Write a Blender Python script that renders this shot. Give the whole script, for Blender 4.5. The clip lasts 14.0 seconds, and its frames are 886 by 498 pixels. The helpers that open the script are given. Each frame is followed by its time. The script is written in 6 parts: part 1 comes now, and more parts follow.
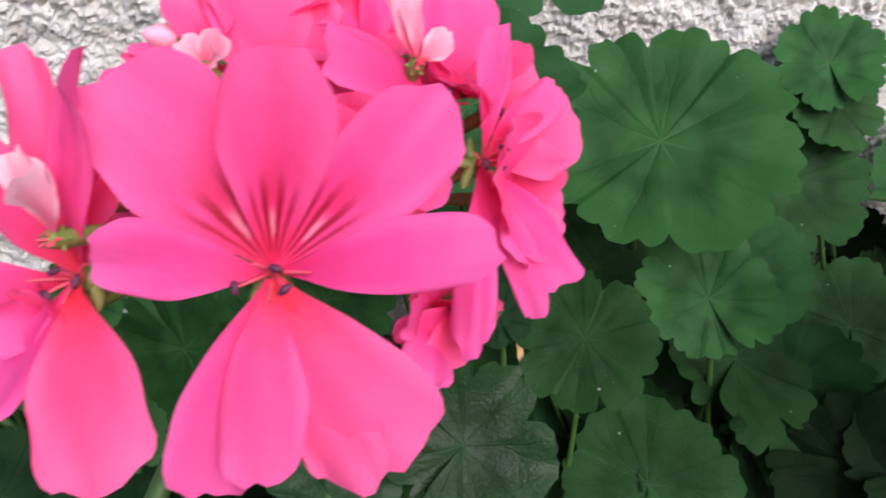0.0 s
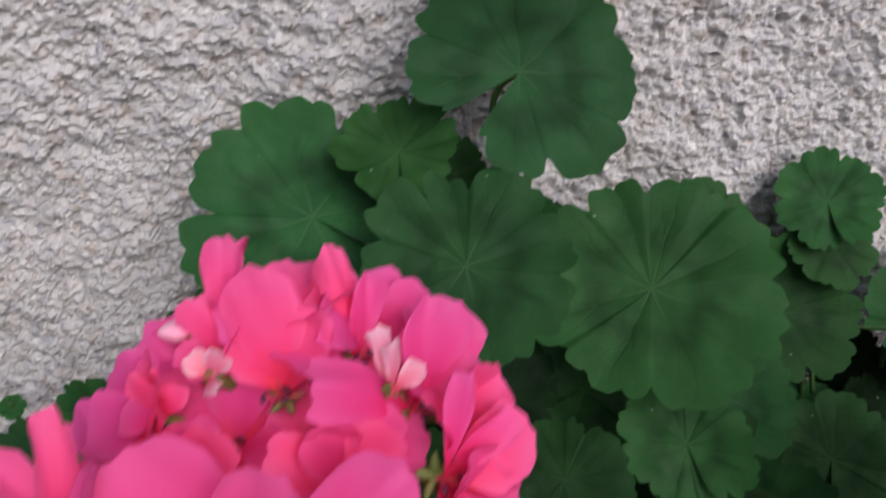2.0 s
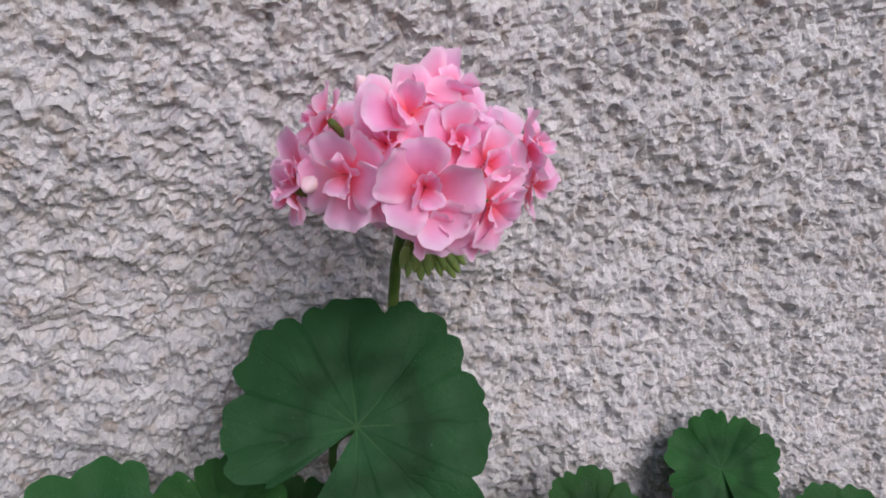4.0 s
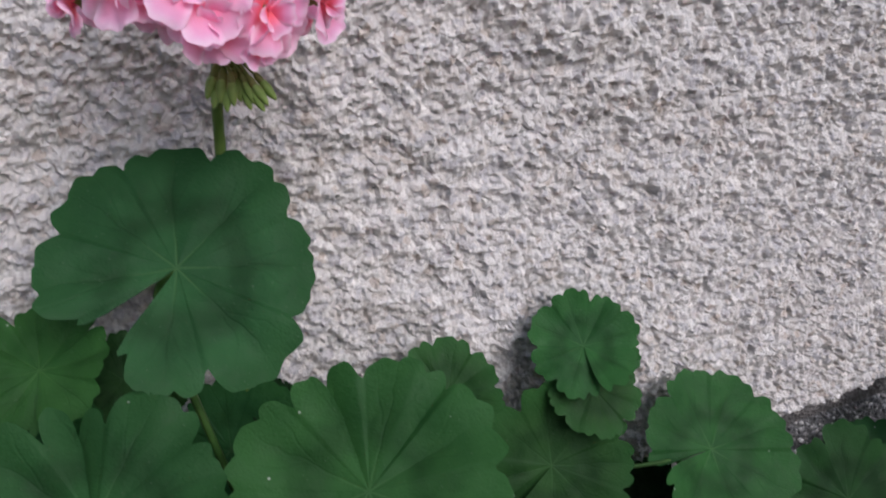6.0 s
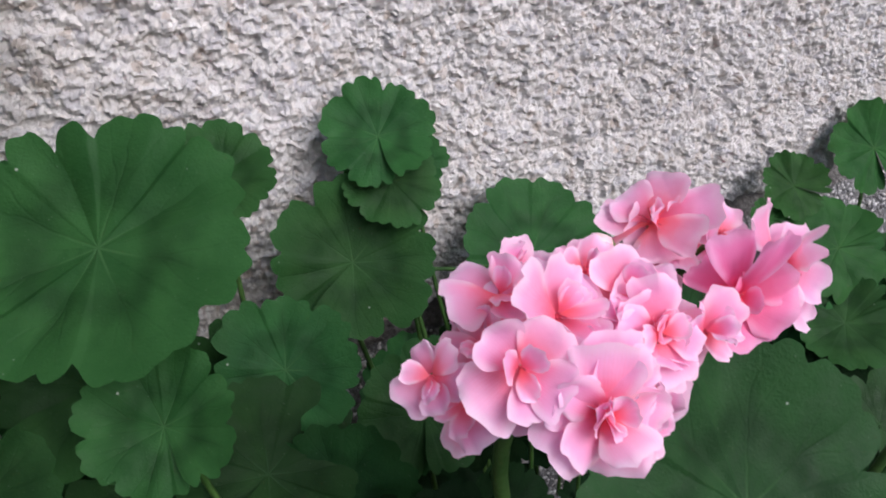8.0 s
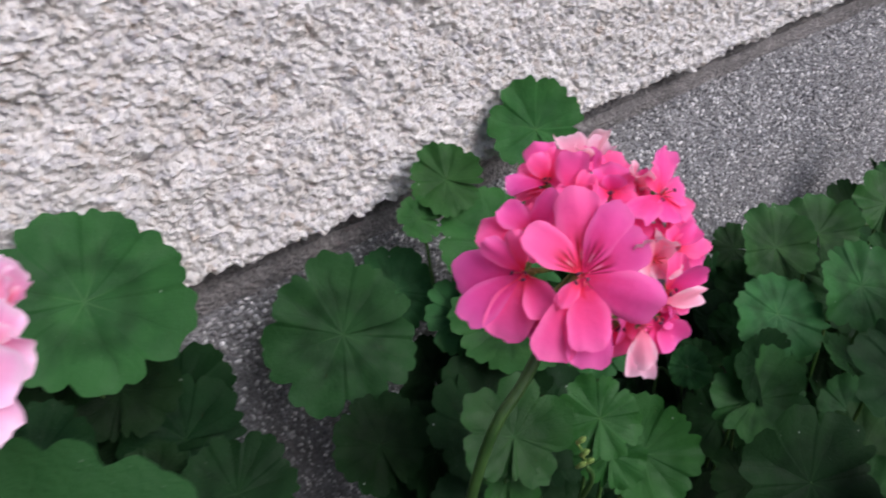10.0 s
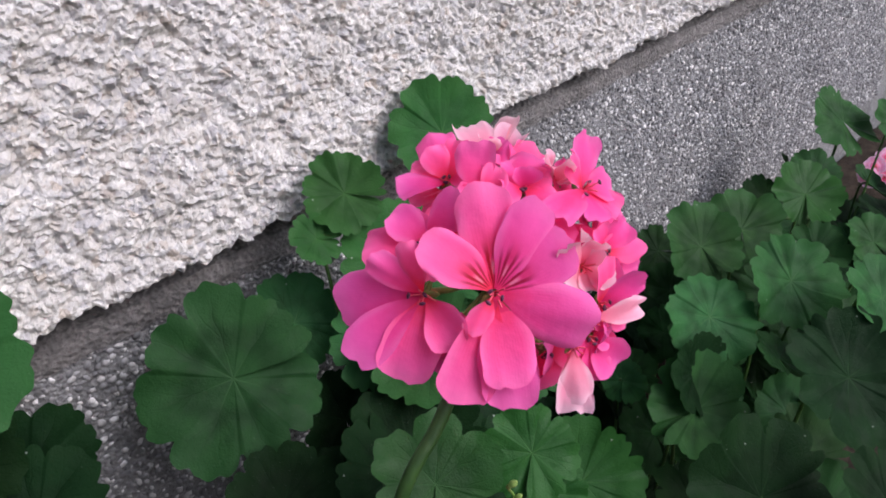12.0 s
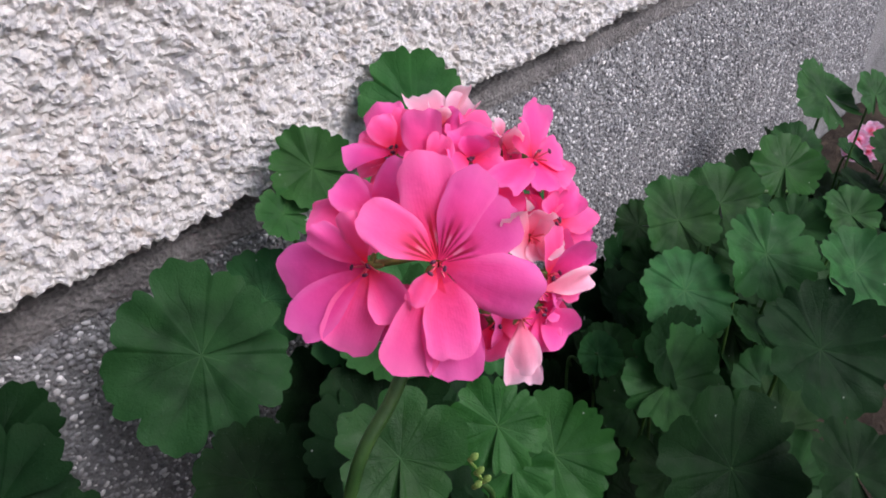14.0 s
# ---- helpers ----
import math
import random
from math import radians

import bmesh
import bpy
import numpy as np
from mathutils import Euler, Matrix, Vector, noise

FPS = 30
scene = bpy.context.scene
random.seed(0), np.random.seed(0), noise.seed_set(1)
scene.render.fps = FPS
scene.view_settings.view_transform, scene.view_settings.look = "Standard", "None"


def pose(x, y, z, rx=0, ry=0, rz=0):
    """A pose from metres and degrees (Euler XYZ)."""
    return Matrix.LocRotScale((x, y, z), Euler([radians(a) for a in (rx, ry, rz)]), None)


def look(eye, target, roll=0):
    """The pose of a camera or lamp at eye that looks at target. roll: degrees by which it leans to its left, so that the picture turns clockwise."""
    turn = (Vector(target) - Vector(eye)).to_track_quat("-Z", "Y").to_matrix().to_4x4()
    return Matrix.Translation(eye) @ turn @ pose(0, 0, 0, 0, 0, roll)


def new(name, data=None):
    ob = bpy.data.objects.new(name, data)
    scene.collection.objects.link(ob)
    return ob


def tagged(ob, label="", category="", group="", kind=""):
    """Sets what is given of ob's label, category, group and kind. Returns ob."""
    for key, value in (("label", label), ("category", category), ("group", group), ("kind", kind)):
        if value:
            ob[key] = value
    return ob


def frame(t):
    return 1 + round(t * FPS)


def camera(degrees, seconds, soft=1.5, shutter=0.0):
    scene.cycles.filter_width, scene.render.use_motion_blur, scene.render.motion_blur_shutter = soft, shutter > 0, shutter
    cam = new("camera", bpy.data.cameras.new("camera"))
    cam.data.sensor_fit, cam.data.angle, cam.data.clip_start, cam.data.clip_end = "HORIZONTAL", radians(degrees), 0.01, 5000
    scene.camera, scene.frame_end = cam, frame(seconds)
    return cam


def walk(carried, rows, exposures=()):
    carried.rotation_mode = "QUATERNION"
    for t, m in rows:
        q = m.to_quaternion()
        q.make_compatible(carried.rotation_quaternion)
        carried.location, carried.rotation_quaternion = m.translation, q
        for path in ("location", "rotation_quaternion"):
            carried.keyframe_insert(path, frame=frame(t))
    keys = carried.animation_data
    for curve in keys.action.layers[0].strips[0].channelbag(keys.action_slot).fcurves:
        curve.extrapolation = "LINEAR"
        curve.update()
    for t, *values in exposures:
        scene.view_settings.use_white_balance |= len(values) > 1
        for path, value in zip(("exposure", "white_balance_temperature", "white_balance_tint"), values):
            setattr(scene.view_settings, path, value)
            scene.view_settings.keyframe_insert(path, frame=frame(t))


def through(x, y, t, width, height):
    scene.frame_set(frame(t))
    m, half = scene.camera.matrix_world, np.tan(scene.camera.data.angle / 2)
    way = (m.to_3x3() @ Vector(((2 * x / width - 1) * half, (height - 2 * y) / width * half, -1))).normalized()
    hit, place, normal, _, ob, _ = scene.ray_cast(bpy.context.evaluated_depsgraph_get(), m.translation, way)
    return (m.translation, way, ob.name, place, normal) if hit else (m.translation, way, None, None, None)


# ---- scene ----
cam = camera(63.6, 14.0, 1.8, 0.3)
PATH = [
    (0, (-0.0896, -0.3493, 0.7338), (0.1608, 1.2566, -0.4317), -8.08),
    (0.5, (-0.1050, -0.3515, 0.7362), (0.0557, 1.2694, -0.4243), -8.73),
    (1, (-0.1019, -0.3569, 0.7423), (0.0193, 1.2797, -0.4010), -7.49),
    (1.5, (-0.0998, -0.3563, 0.7503), (0.0562, 1.2798, -0.3895), -5.96),
    (2, (-0.0740, -0.3346, 0.7848), (0.1420, 1.2987, -0.3492), -4.64),
    (2.5, (-0.0412, -0.2941, 0.8282), (0.2702, 1.3805, -0.2201), -4.36),
    (2.7, (-0.0315, -0.2781, 0.8419), (0.3240, 1.4080, -0.1734), -4.18),
    (4.8, (-0.0101, -0.2644, 0.8418), (0.4846, 1.4817, 0.0012), -5.43),
    (5, (-0.0051, -0.2719, 0.8362), (0.4917, 1.4635, -0.0249), -5.27),
    (5.5, (0.0098, -0.2883, 0.8190), (0.5241, 1.4200, -0.0848), -4.96),
    (6, (0.0226, -0.3028, 0.7974), (0.5651, 1.3700, -0.1552), -4.35),
    (6.5, (0.0335, -0.3230, 0.7787), (0.5949, 1.3056, -0.2373), -3.81),
    (7, (0.0549, -0.3468, 0.7429), (0.6505, 1.2503, -0.3032), -3.82),
    (7.2, (0.0642, -0.3474, 0.7368), (0.6720, 1.2315, -0.3298), -4.02),
    (9.3, (0.1469, -0.3815, 0.6978), (0.8426, 1.0941, -0.4592), -6.74),
    (9.5, (0.1820, -0.3847, 0.6973), (0.9124, 1.0664, -0.4692), -6.70),
    (10, (0.2587, -0.3885, 0.6828), (1.1739, 0.9772, -0.4562), -5.56),
    (10.5, (0.2762, -0.3805, 0.6715), (1.2925, 0.9339, -0.4418), -5.19),
    (11, (0.2877, -0.3740, 0.6645), (1.3537, 0.9100, -0.4379), -5.00),
    (11.5, (0.2990, -0.3650, 0.6552), (1.3890, 0.8950, -0.4512), -4.88),
    (12, (0.2948, -0.3606, 0.6500), (1.3895, 0.8930, -0.4591), -5.18),
    (12.5, (0.2967, -0.3652, 0.6541), (1.3825, 0.8793, -0.4739), -5.23),
    (13, (0.3021, -0.3669, 0.6490), (1.3877, 0.8711, -0.4863), -5.35),
    (13.5, (0.3054, -0.3650, 0.6469), (1.3870, 0.8598, -0.5064), -5.53),
    (14, (0.3058, -0.3695, 0.6453), (1.3867, 0.8493, -0.5150), -5.34),
]
walk(cam, [(t, look(eye, target, roll)) for t, eye, target, roll in PATH], exposures=[(0, 0.43, 6250, 15), (0.5, -0.12, 6250, 15), (1, -0.41, 6230, 16), (2, -0.27, 6200, 16), (2.5, 0.23, 6180, 14), (2.7, 0.23, 6180, 14), (4.8, -0.65, 6000, 20), (5, -0.65, 6000, 20), (6, -0.22, 6080, 16), (7, 0.17, 6080, 16), (9.5, -0.15, 6080, 17), (10, 0.2, 6100, 17), (10.5, 0.26, 6100, 17), (14, 0.31, 6100, 18)])


# ---- world and light: an overcast day ----
world = bpy.data.worlds.new("overcast_sky")
scene.world = world
world.use_nodes = True
_wn = world.node_tree.nodes
_sky = _wn.new("ShaderNodeTexSky")
_sky.sky_type, _sky.sun_disc = "NISHITA", False
_sky.sun_elevation, _sky.sun_rotation = radians(43), radians(157)
_sky.air_density, _sky.dust_density, _sky.ozone_density = 1.0, 4.0, 1.0
world.node_tree.links.new(_sky.outputs["Color"], _wn["Background"].inputs["Color"])
_wn["Background"].inputs["Strength"].default_value = 0.115
sun_data = bpy.data.lights.new("sun", "SUN")
sun_data.energy, sun_data.angle, sun_data.color = 2.15, radians(42), (0.98, 0.975, 1.0)
sun = new("sun", sun_data)
sun.matrix_world = look((0.9, -2.1, 2.1), (0, 0, 0))


# ---- materials ----
def material(name, rough=0.6, spec=0.4):
    m = bpy.data.materials.new(name)
    m.use_nodes = True
    t = m.node_tree
    p = t.nodes["Principled BSDF"]
    p.inputs["Roughness"].default_value = rough
    p.inputs["Specular IOR Level"].default_value = spec
    return m, t, p


class Net:
    """Short hand for wiring nodes."""

    def __init__(self, tree):
        self.t = tree

    def put(self, kind, **kw):
        n = self.t.nodes.new(kind)
        for k, v in kw.items():
            if k == "op":
                n.operation = v
            elif k == "blend":
                n.data_type, n.blend_type = "RGBA", v
            elif k == "feature":
                n.feature = v
        return n

    def link(self, a, b):
        self.t.links.new(a, b)

    def math(self, op, a, b=None, c=None, clamp=False):
        n = self.put("ShaderNodeMath", op=op)
        n.use_clamp = clamp
        for i, v in enumerate((a, b, c)):
            if v is None:
                continue
            if isinstance(v, (int, float)):
                n.inputs[i].default_value = v
            else:
                self.link(v, n.inputs[i])
        return n.outputs[0]

    def step(self, v, lo, hi, to0=0.0, to1=1.0):
        n = self.put("ShaderNodeMapRange")
        n.interpolation_type = "SMOOTHSTEP"
        self.link(v, n.inputs[0])
        for i, x in zip((1, 2, 3, 4), (lo, hi, to0, to1)):
            n.inputs[i].default_value = x
        return n.outputs[0]

    def mix(self, f, a, b, blend="MIX"):
        n = self.put("ShaderNodeMix", blend=blend)
        for i, v in ((0, f), (6, a), (7, b)):
            if isinstance(v, (int, float)):
                n.inputs[i].default_value = v
            elif isinstance(v, tuple):
                n.inputs[i].default_value = (*v, 1) if len(v) == 3 else v
            else:
                self.link(v, n.inputs[i])
        return n.outputs[2]

    def noise(self, vec, scale, detail=3.0, rough=0.55):
        n = self.put("ShaderNodeTexNoise")
        n.inputs["Scale"].default_value = scale
        n.inputs["Detail"].default_value = detail
        n.inputs["Roughness"].default_value = rough
        if vec is not None:
            self.link(vec, n.inputs["Vector"])
        return n.outputs["Fac"]

    def cells(self, vec, scale, out="Color"):
        n = self.put("ShaderNodeTexVoronoi", feature="F1")
        n.inputs["Scale"].default_value = scale
        self.link(vec, n.inputs["Vector"])
        return n.outputs[out]

    def bump(self, height, p, dist, strength=1.0):
        n = self.put("ShaderNodeBump")
        n.inputs["Distance"].default_value = dist
        n.inputs["Strength"].default_value = strength
        self.link(height, n.inputs["Height"])
        self.link(n.outputs[0], p.inputs["Normal"])


def plaster_material():
    m, t, p = material("rough_plaster", 0.95, 0.15)
    n = Net(t)
    pos = n.put("ShaderNodeTexCoord").outputs["Object"]
    grain = n.put("ShaderNodeSeparateColor")
    n.link(n.cells(pos, 210), grain.inputs[0])
    big = n.noise(pos, 9, 4)
    mid = n.noise(pos, 60, 4)
    fine = n.noise(pos, 700, 3, 0.7)
    c = n.mix(n.step(big, 0.35, 0.65), (0.66, 0.632, 0.59), (0.74, 0.717, 0.685))
    c = n.mix(n.step(mid, 0.40, 0.70), c, (0.80, 0.782, 0.75))
    c = n.mix(n.step(n.noise(pos, 95, 3, 0.6), 0.50, 0.68, 0, 0.42), c, (0.56, 0.495, 0.425))
    c = n.mix(n.step(grain.outputs[0], 0.62, 0.95, 0, 0.75), c, (0.55, 0.54, 0.55))
    c = n.mix(n.step(grain.outputs[1], 0.75, 1.0, 0, 0.7), c, (0.88, 0.86, 0.82))
    c = n.mix(n.step(grain.outputs[2], 0.9, 1.0, 0, 0.5), c, (0.46, 0.36, 0.27))
    c = n.mix(n.step(fine, 0.3, 0.55, 0.22, 0), c, (0.45, 0.43, 0.42))
    n.link(c, p.inputs["Base Color"])
    n.bump(n.math("ADD", n.math("MULTIPLY", fine, 0.9), n.math("ADD", n.noise(pos, 1500, 2), n.cells(pos, 420, "Distance"))), p, 0.0014, 0.9)
    return m


def cement_material(name, base, dark, rough=0.9):
    m, t, p = material(name, rough, 0.25)
    n = Net(t)
    pos = n.put("ShaderNodeTexCoord").outputs["Object"]
    c = n.mix(n.step(n.noise(pos, 14, 5), 0.35, 0.65), base, dark)
    c = n.mix(n.step(n.noise(pos, 160, 4, 0.7), 0.45, 0.7, 0, 0.6), c, tuple(v * 1.7 for v in base))
    n.link(c, p.inputs["Base Color"])
    n.bump(n.math("ADD", n.noise(pos, 420, 4, 0.7), n.cells(pos, 300, "Distance")), p, 0.0028, 0.8)
    return m


def pebble_material():
    m, t, p = material("pebble", 0.85, 0.2)
    n = Net(t)
    pos = n.put("ShaderNodeTexCoord").outputs["Object"]
    ramp = n.put("ShaderNodeValToRGB")
    n.link(n.put("ShaderNodeNewGeometry").outputs["Random Per Island"], ramp.inputs[0])
    stops = ((0.0, (0.14, 0.14, 0.145)), (0.38, (0.25, 0.25, 0.255)), (0.64, (0.38, 0.38, 0.385)), (0.82, (0.62, 0.615, 0.61)), (1.0, (0.84, 0.83, 0.82)))
    e = ramp.color_ramp.elements
    while len(e) < len(stops):
        e.new(0.5)
    for el, (x, c) in zip(e, stops):
        el.position, el.color = x, (*c, 1)
    c = n.mix(n.step(n.noise(pos, 400, 3), 0.4, 0.7, 0, 0.35), ramp.outputs[0], (0.22, 0.20, 0.19))
    n.link(c, p.inputs["Base Color"])
    return m


def leaf_material(name, deep, light, vein, zone=0.5, rough=0.6, spec=0.16, through=0.15):
    """Blade with palmate veins; the UV holds the blade's own plane, petiole at (0, 0), tip at (0, 1)."""
    m, t, p = material(name, rough, spec)
    n = Net(t)
    uv = n.put("ShaderNodeUVMap")
    uv.uv_map = "blade"
    sep = n.put("ShaderNodeSeparateXYZ")
    n.link(uv.outputs[0], sep.inputs[0])
    x, y = sep.outputs[0], sep.outputs[1]
    r = n.math("SQRT", n.math("ADD", n.math("MULTIPLY", x, x), n.math("MULTIPLY", y, y)))
    info = n.put("ShaderNodeObjectInfo").outputs["Random"]
    pos = n.put("ShaderNodeTexCoord").outputs["Object"]
    wob = n.math("MULTIPLY", n.math("SUBTRACT", n.noise(pos, 45, 2), 0.5), 0.26)
    ang = n.math("ADD", n.math("ARCTAN2", x, y), wob)
    step = radians(47)
    d = n.math("SUBTRACT", n.math("FRACT", n.math("ADD", n.math("DIVIDE", ang, step), 0.5)), 0.5)
    d = n.math("MULTIPLY", n.math("ABSOLUTE", d), step)
    main = n.step(n.math("MULTIPLY", d, r), 0.002, 0.014, 1, 0)
    fork = n.math("MULTIPLY", n.math("ABSOLUTE", n.math("SUBTRACT", n.math("MULTIPLY", d, r), n.math("MULTIPLY", n.math("SUBTRACT", r, 0.42), 0.42))), 1.0)
    fork = n.math("MULTIPLY", n.step(fork, 0.003, 0.015, 0.7, 0), n.step(r, 0.42, 0.5))
    veins = n.math("MULTIPLY", n.math("MAXIMUM", main, fork), n.step(r, 0.55, 1.0, 1.0, 0.3))
    patch = n.noise(pos, 38, 3)
    c = n.mix(n.step(patch, 0.3, 0.7), deep, light)
    hue = n.put("ShaderNodeHueSaturation")
    n.link(n.math("ADD", n.math("MULTIPLY", info, 0.03), 0.485), hue.inputs["Hue"])
    n.link(n.math("ADD", n.math("MULTIPLY", info, 0.55), 0.72), hue.inputs["Value"])
    n.link(c, hue.inputs["Color"])
    c = hue.outputs[0]
    ring = n.math("MULTIPLY", n.step(r, 0.22, 0.40), n.step(n.math("ADD", r, n.math("MULTIPLY", n.noise(pos, 80, 2), 0.3)), 0.60, 0.85, 1, 0))
    c = n.mix(n.math("MULTIPLY", n.math("MULTIPLY", ring, n.step(n.noise(pos, 55, 2), 0.35, 0.6, 0.35, 1)), zone), c, tuple(v * 0.45 for v in deep))
    c = n.mix(n.step(r, 0.55, 1.05, 0, 0.55), c, light)
    side = n.math("MULTIPLY", n.step(n.math("MULTIPLY", d, r), 0.0, 0.085, 1, 0), n.math("MULTIPLY", n.step(r, 0.2, 0.5), n.step(r, 0.6, 0.95, 1, 0)))
    c = n.mix(n.math("MULTIPLY", n.math("MULTIPLY", side, n.step(n.noise(pos, 38, 2), 0.40, 0.66)), zone * 0.9), c, tuple(v * 0.45 for v in deep))
    # dark vein lines: shade of the sunken veins put into the colour
    c = n.mix(n.math("MULTIPLY", n.math("MULTIPLY", veins, n.math("MULTIPLY", n.step(r, 0.20, 0.42), n.step(r, 0.55, 0.85, 1, 0.15))), 0.22), c, tuple(v * 0.5 for v in deep))
    c = n.mix(n.math("MULTIPLY", n.math("MULTIPLY", main, n.step(r, 0.06, 0.42, 0.55, 0)), n.step(info, 0.0, 1.0, 0.5, 1.0)), c, vein)
    c = n.mix(n.step(n.noise(pos, 900, 2), 0.68, 0.78, 0, 0.12), c, (0.4, 0.45, 0.38))
    fleck = n.put("ShaderNodeSeparateColor")
    n.link(n.cells(pos, 240), fleck.inputs[0])
    dots = n.math("MULTIPLY", n.step(fleck.outputs[0], 0.965, 0.98), n.step(n.cells(pos, 240, "Distance"), 0.08, 0.18, 0.6, 0))
    c = n.mix(dots, c, (0.50, 0.55, 0.48))
    n.link(c, p.inputs["Base Color"])
    n.link(n.step(n.noise(pos, 120, 3), 0.3, 0.7, rough - 0.08, rough + 0.12), p.inputs["Roughness"])
    h = n.math("ADD", n.math("MULTIPLY", n.math("ADD", n.math("MULTIPLY", veins, 0.45), n.math("MULTIPLY", side, 0.9)), -0.35), n.math("ADD", n.math("MULTIPLY", n.noise(pos, 260, 3), 0.5), n.math("MULTIPLY", n.noise(pos, 900, 2), 0.25)))
    n.bump(h, p, 0.0018, 0.55)
    tr = n.put("ShaderNodeBsdfTranslucent")
    n.link(n.mix(0.5, c, light, "MIX"), tr.inputs[0])
    mixer = n.put("ShaderNodeMixShader")
    mixer.inputs[0].default_value = through
    n.link(p.outputs[0], mixer.inputs[1])
    n.link(tr.outputs[0], mixer.inputs[2])
    n.link(mixer.outputs[0], t.nodes["Material Output"].inputs[0])
    return m


def petal_material(name, base, tip, heart, vein, streak, hem_color, hem_mix, through=0.38, reach=0.45, dim=0.90, vary=0.22):
    """The UV holds the petal: u across (0 to 1), v from claw to tip."""
    m, t, p = material(name, 0.55, 0.25)
    n = Net(t)
    uv = n.put("ShaderNodeUVMap")
    uv.uv_map = "petal"
    sep = n.put("ShaderNodeSeparateXYZ")
    n.link(uv.outputs[0], sep.inputs[0])
    u, v = n.math("SUBTRACT", sep.outputs[0], 0.5), sep.outputs[1]
    pos = n.put("ShaderNodeTexCoord").outputs["Object"]
    info = n.put("ShaderNodeObjectInfo").outputs["Random"]
    c = n.mix(n.step(v, 0.30, 0.95), base, tip)
    c = n.mix(n.step(v, 0.02, reach, 0.85, 0), c, heart)
    c = n.mix(n.step(n.noise(pos, 130, 3), 0.35, 0.7, 0, 0.35), c, tip)
    fan = n.math("MULTIPLY", u, n.math("ADD", 12.0, n.math("MULTIPLY", v, 9.0)))
    fan = n.math("ADD", fan, n.math("MULTIPLY", n.math("SUBTRACT", n.noise(pos, 70, 3), 0.5), 2.2))
    line = n.math("ABSOLUTE", n.math("SUBTRACT", n.math("FRACT", fan), 0.5))
    line = n.step(line, 0.0, 0.20, 1, 0)
    c = n.mix(n.math("MULTIPLY", line, n.step(v, 0.08, 0.75, streak, 0.07)), c, vein)
    att = n.put("ShaderNodeAttribute")
    att.attribute_type, att.attribute_name = "OBJECT", "blotch"
    au = n.math("ABSOLUTE", n.math("ADD", u, n.math("MULTIPLY", n.math("SUBTRACT", n.noise(pos, 110, 2), 0.5), 0.10)))
    mark = att.outputs["Fac"]
    near = n.math("MULTIPLY", n.step(v, 0.03, 0.10), n.step(v, 0.28, 0.50, 1, 0))
    rib = n.math("MAXIMUM", n.step(n.math("ABSOLUTE", n.math("SUBTRACT", au, 0.15)), 0.03, 0.09, 1, 0),
                 n.step(n.math("ABSOLUTE", n.math("SUBTRACT", au, 0.36)), 0.01, 0.07, 0.85, 0))
    rib = n.math("MULTIPLY", rib, near)
    flush = n.math("MULTIPLY", n.step(au, 0.05, 0.28, 1, 0), n.math("MULTIPLY", n.step(v, 0.22, 0.36), n.step(v, 0.36, 0.60, 0.65, 0)))
    spot = n.math("MULTIPLY", n.step(au, 0.04, 0.09, 1, 0), n.math("MULTIPLY", n.step(v, 0.12, 0.18), n.step(v, 0.22, 0.31, 1, 0)))
    c = n.mix(n.math("MULTIPLY", n.math("MULTIPLY", flush, mark), 0.8), c, (0.66, 0.010, 0.06))
    c = n.mix(n.math("MULTIPLY", n.math("MULTIPLY", rib, mark), 0.95), c, (0.36, 0.004, 0.025))
    c = n.mix(n.math("MULTIPLY", n.math("MULTIPLY", spot, mark), 0.8), c, (0.85, 0.30, 0.40))
    hem = n.math("MAXIMUM", n.step(au, 0.30, 0.5), n.step(v, 0.75, 1.0))
    c = n.mix(n.math("MULTIPLY", n.math("MULTIPLY", hem, n.step(v, 0.25, 0.5)), hem_mix), c, hem_color)
    hue = n.put("ShaderNodeHueSaturation")
    n.link(n.math("ADD", n.math("MULTIPLY", info, 0.024), 0.488), hue.inputs["Hue"])
    n.link(n.math("ADD", n.math("MULTIPLY", info, vary), dim), hue.inputs["Value"])
    n.link(c, hue.inputs["Color"])
    c = hue.outputs[0]
    n.link(c, p.inputs["Base Color"])
    n.bump(n.math("ADD", n.math("MULTIPLY", line, 0.025), n.math("ADD", n.noise(pos, 220, 4), n.math("MULTIPLY", n.noise(pos, 80, 2), 1.5))), p, 0.0013, 0.3)
    tr = n.put("ShaderNodeBsdfTranslucent")
    n.link(c, tr.inputs[0])
    mixer = n.put("ShaderNodeMixShader")
    mixer.inputs[0].default_value = through
    n.link(p.outputs[0], mixer.inputs[1])
    n.link(tr.outputs[0], mixer.inputs[2])
    n.link(mixer.outputs[0], t.nodes["Material Output"].inputs[0])
    return m


def stem_material(name, a, b, rough=0.5):
    m, t, p = material(name, rough, 0.35)
    n = Net(t)
    pos = n.put("ShaderNodeTexCoord").outputs["Object"]
    n.link(n.mix(n.step(n.noise(pos, 90, 4), 0.35, 0.65), a, b), p.inputs["Base Color"])
    n.bump(n.noise(pos, 500, 3), p, 0.0006, 0.5)
    return m


def soil_material():
    m, t, p = material("dark_soil", 0.95, 0.2)
    n = Net(t)
    pos = n.put("ShaderNodeTexCoord").outputs["Object"]
    c = n.mix(n.step(n.noise(pos, 30, 5), 0.35, 0.65), (0.025, 0.018, 0.013), (0.06, 0.045, 0.032))
    n.link(c, p.inputs["Base Color"])
    n.bump(n.noise(pos, 120, 5, 0.7), p, 0.01, 0.8)
    return m


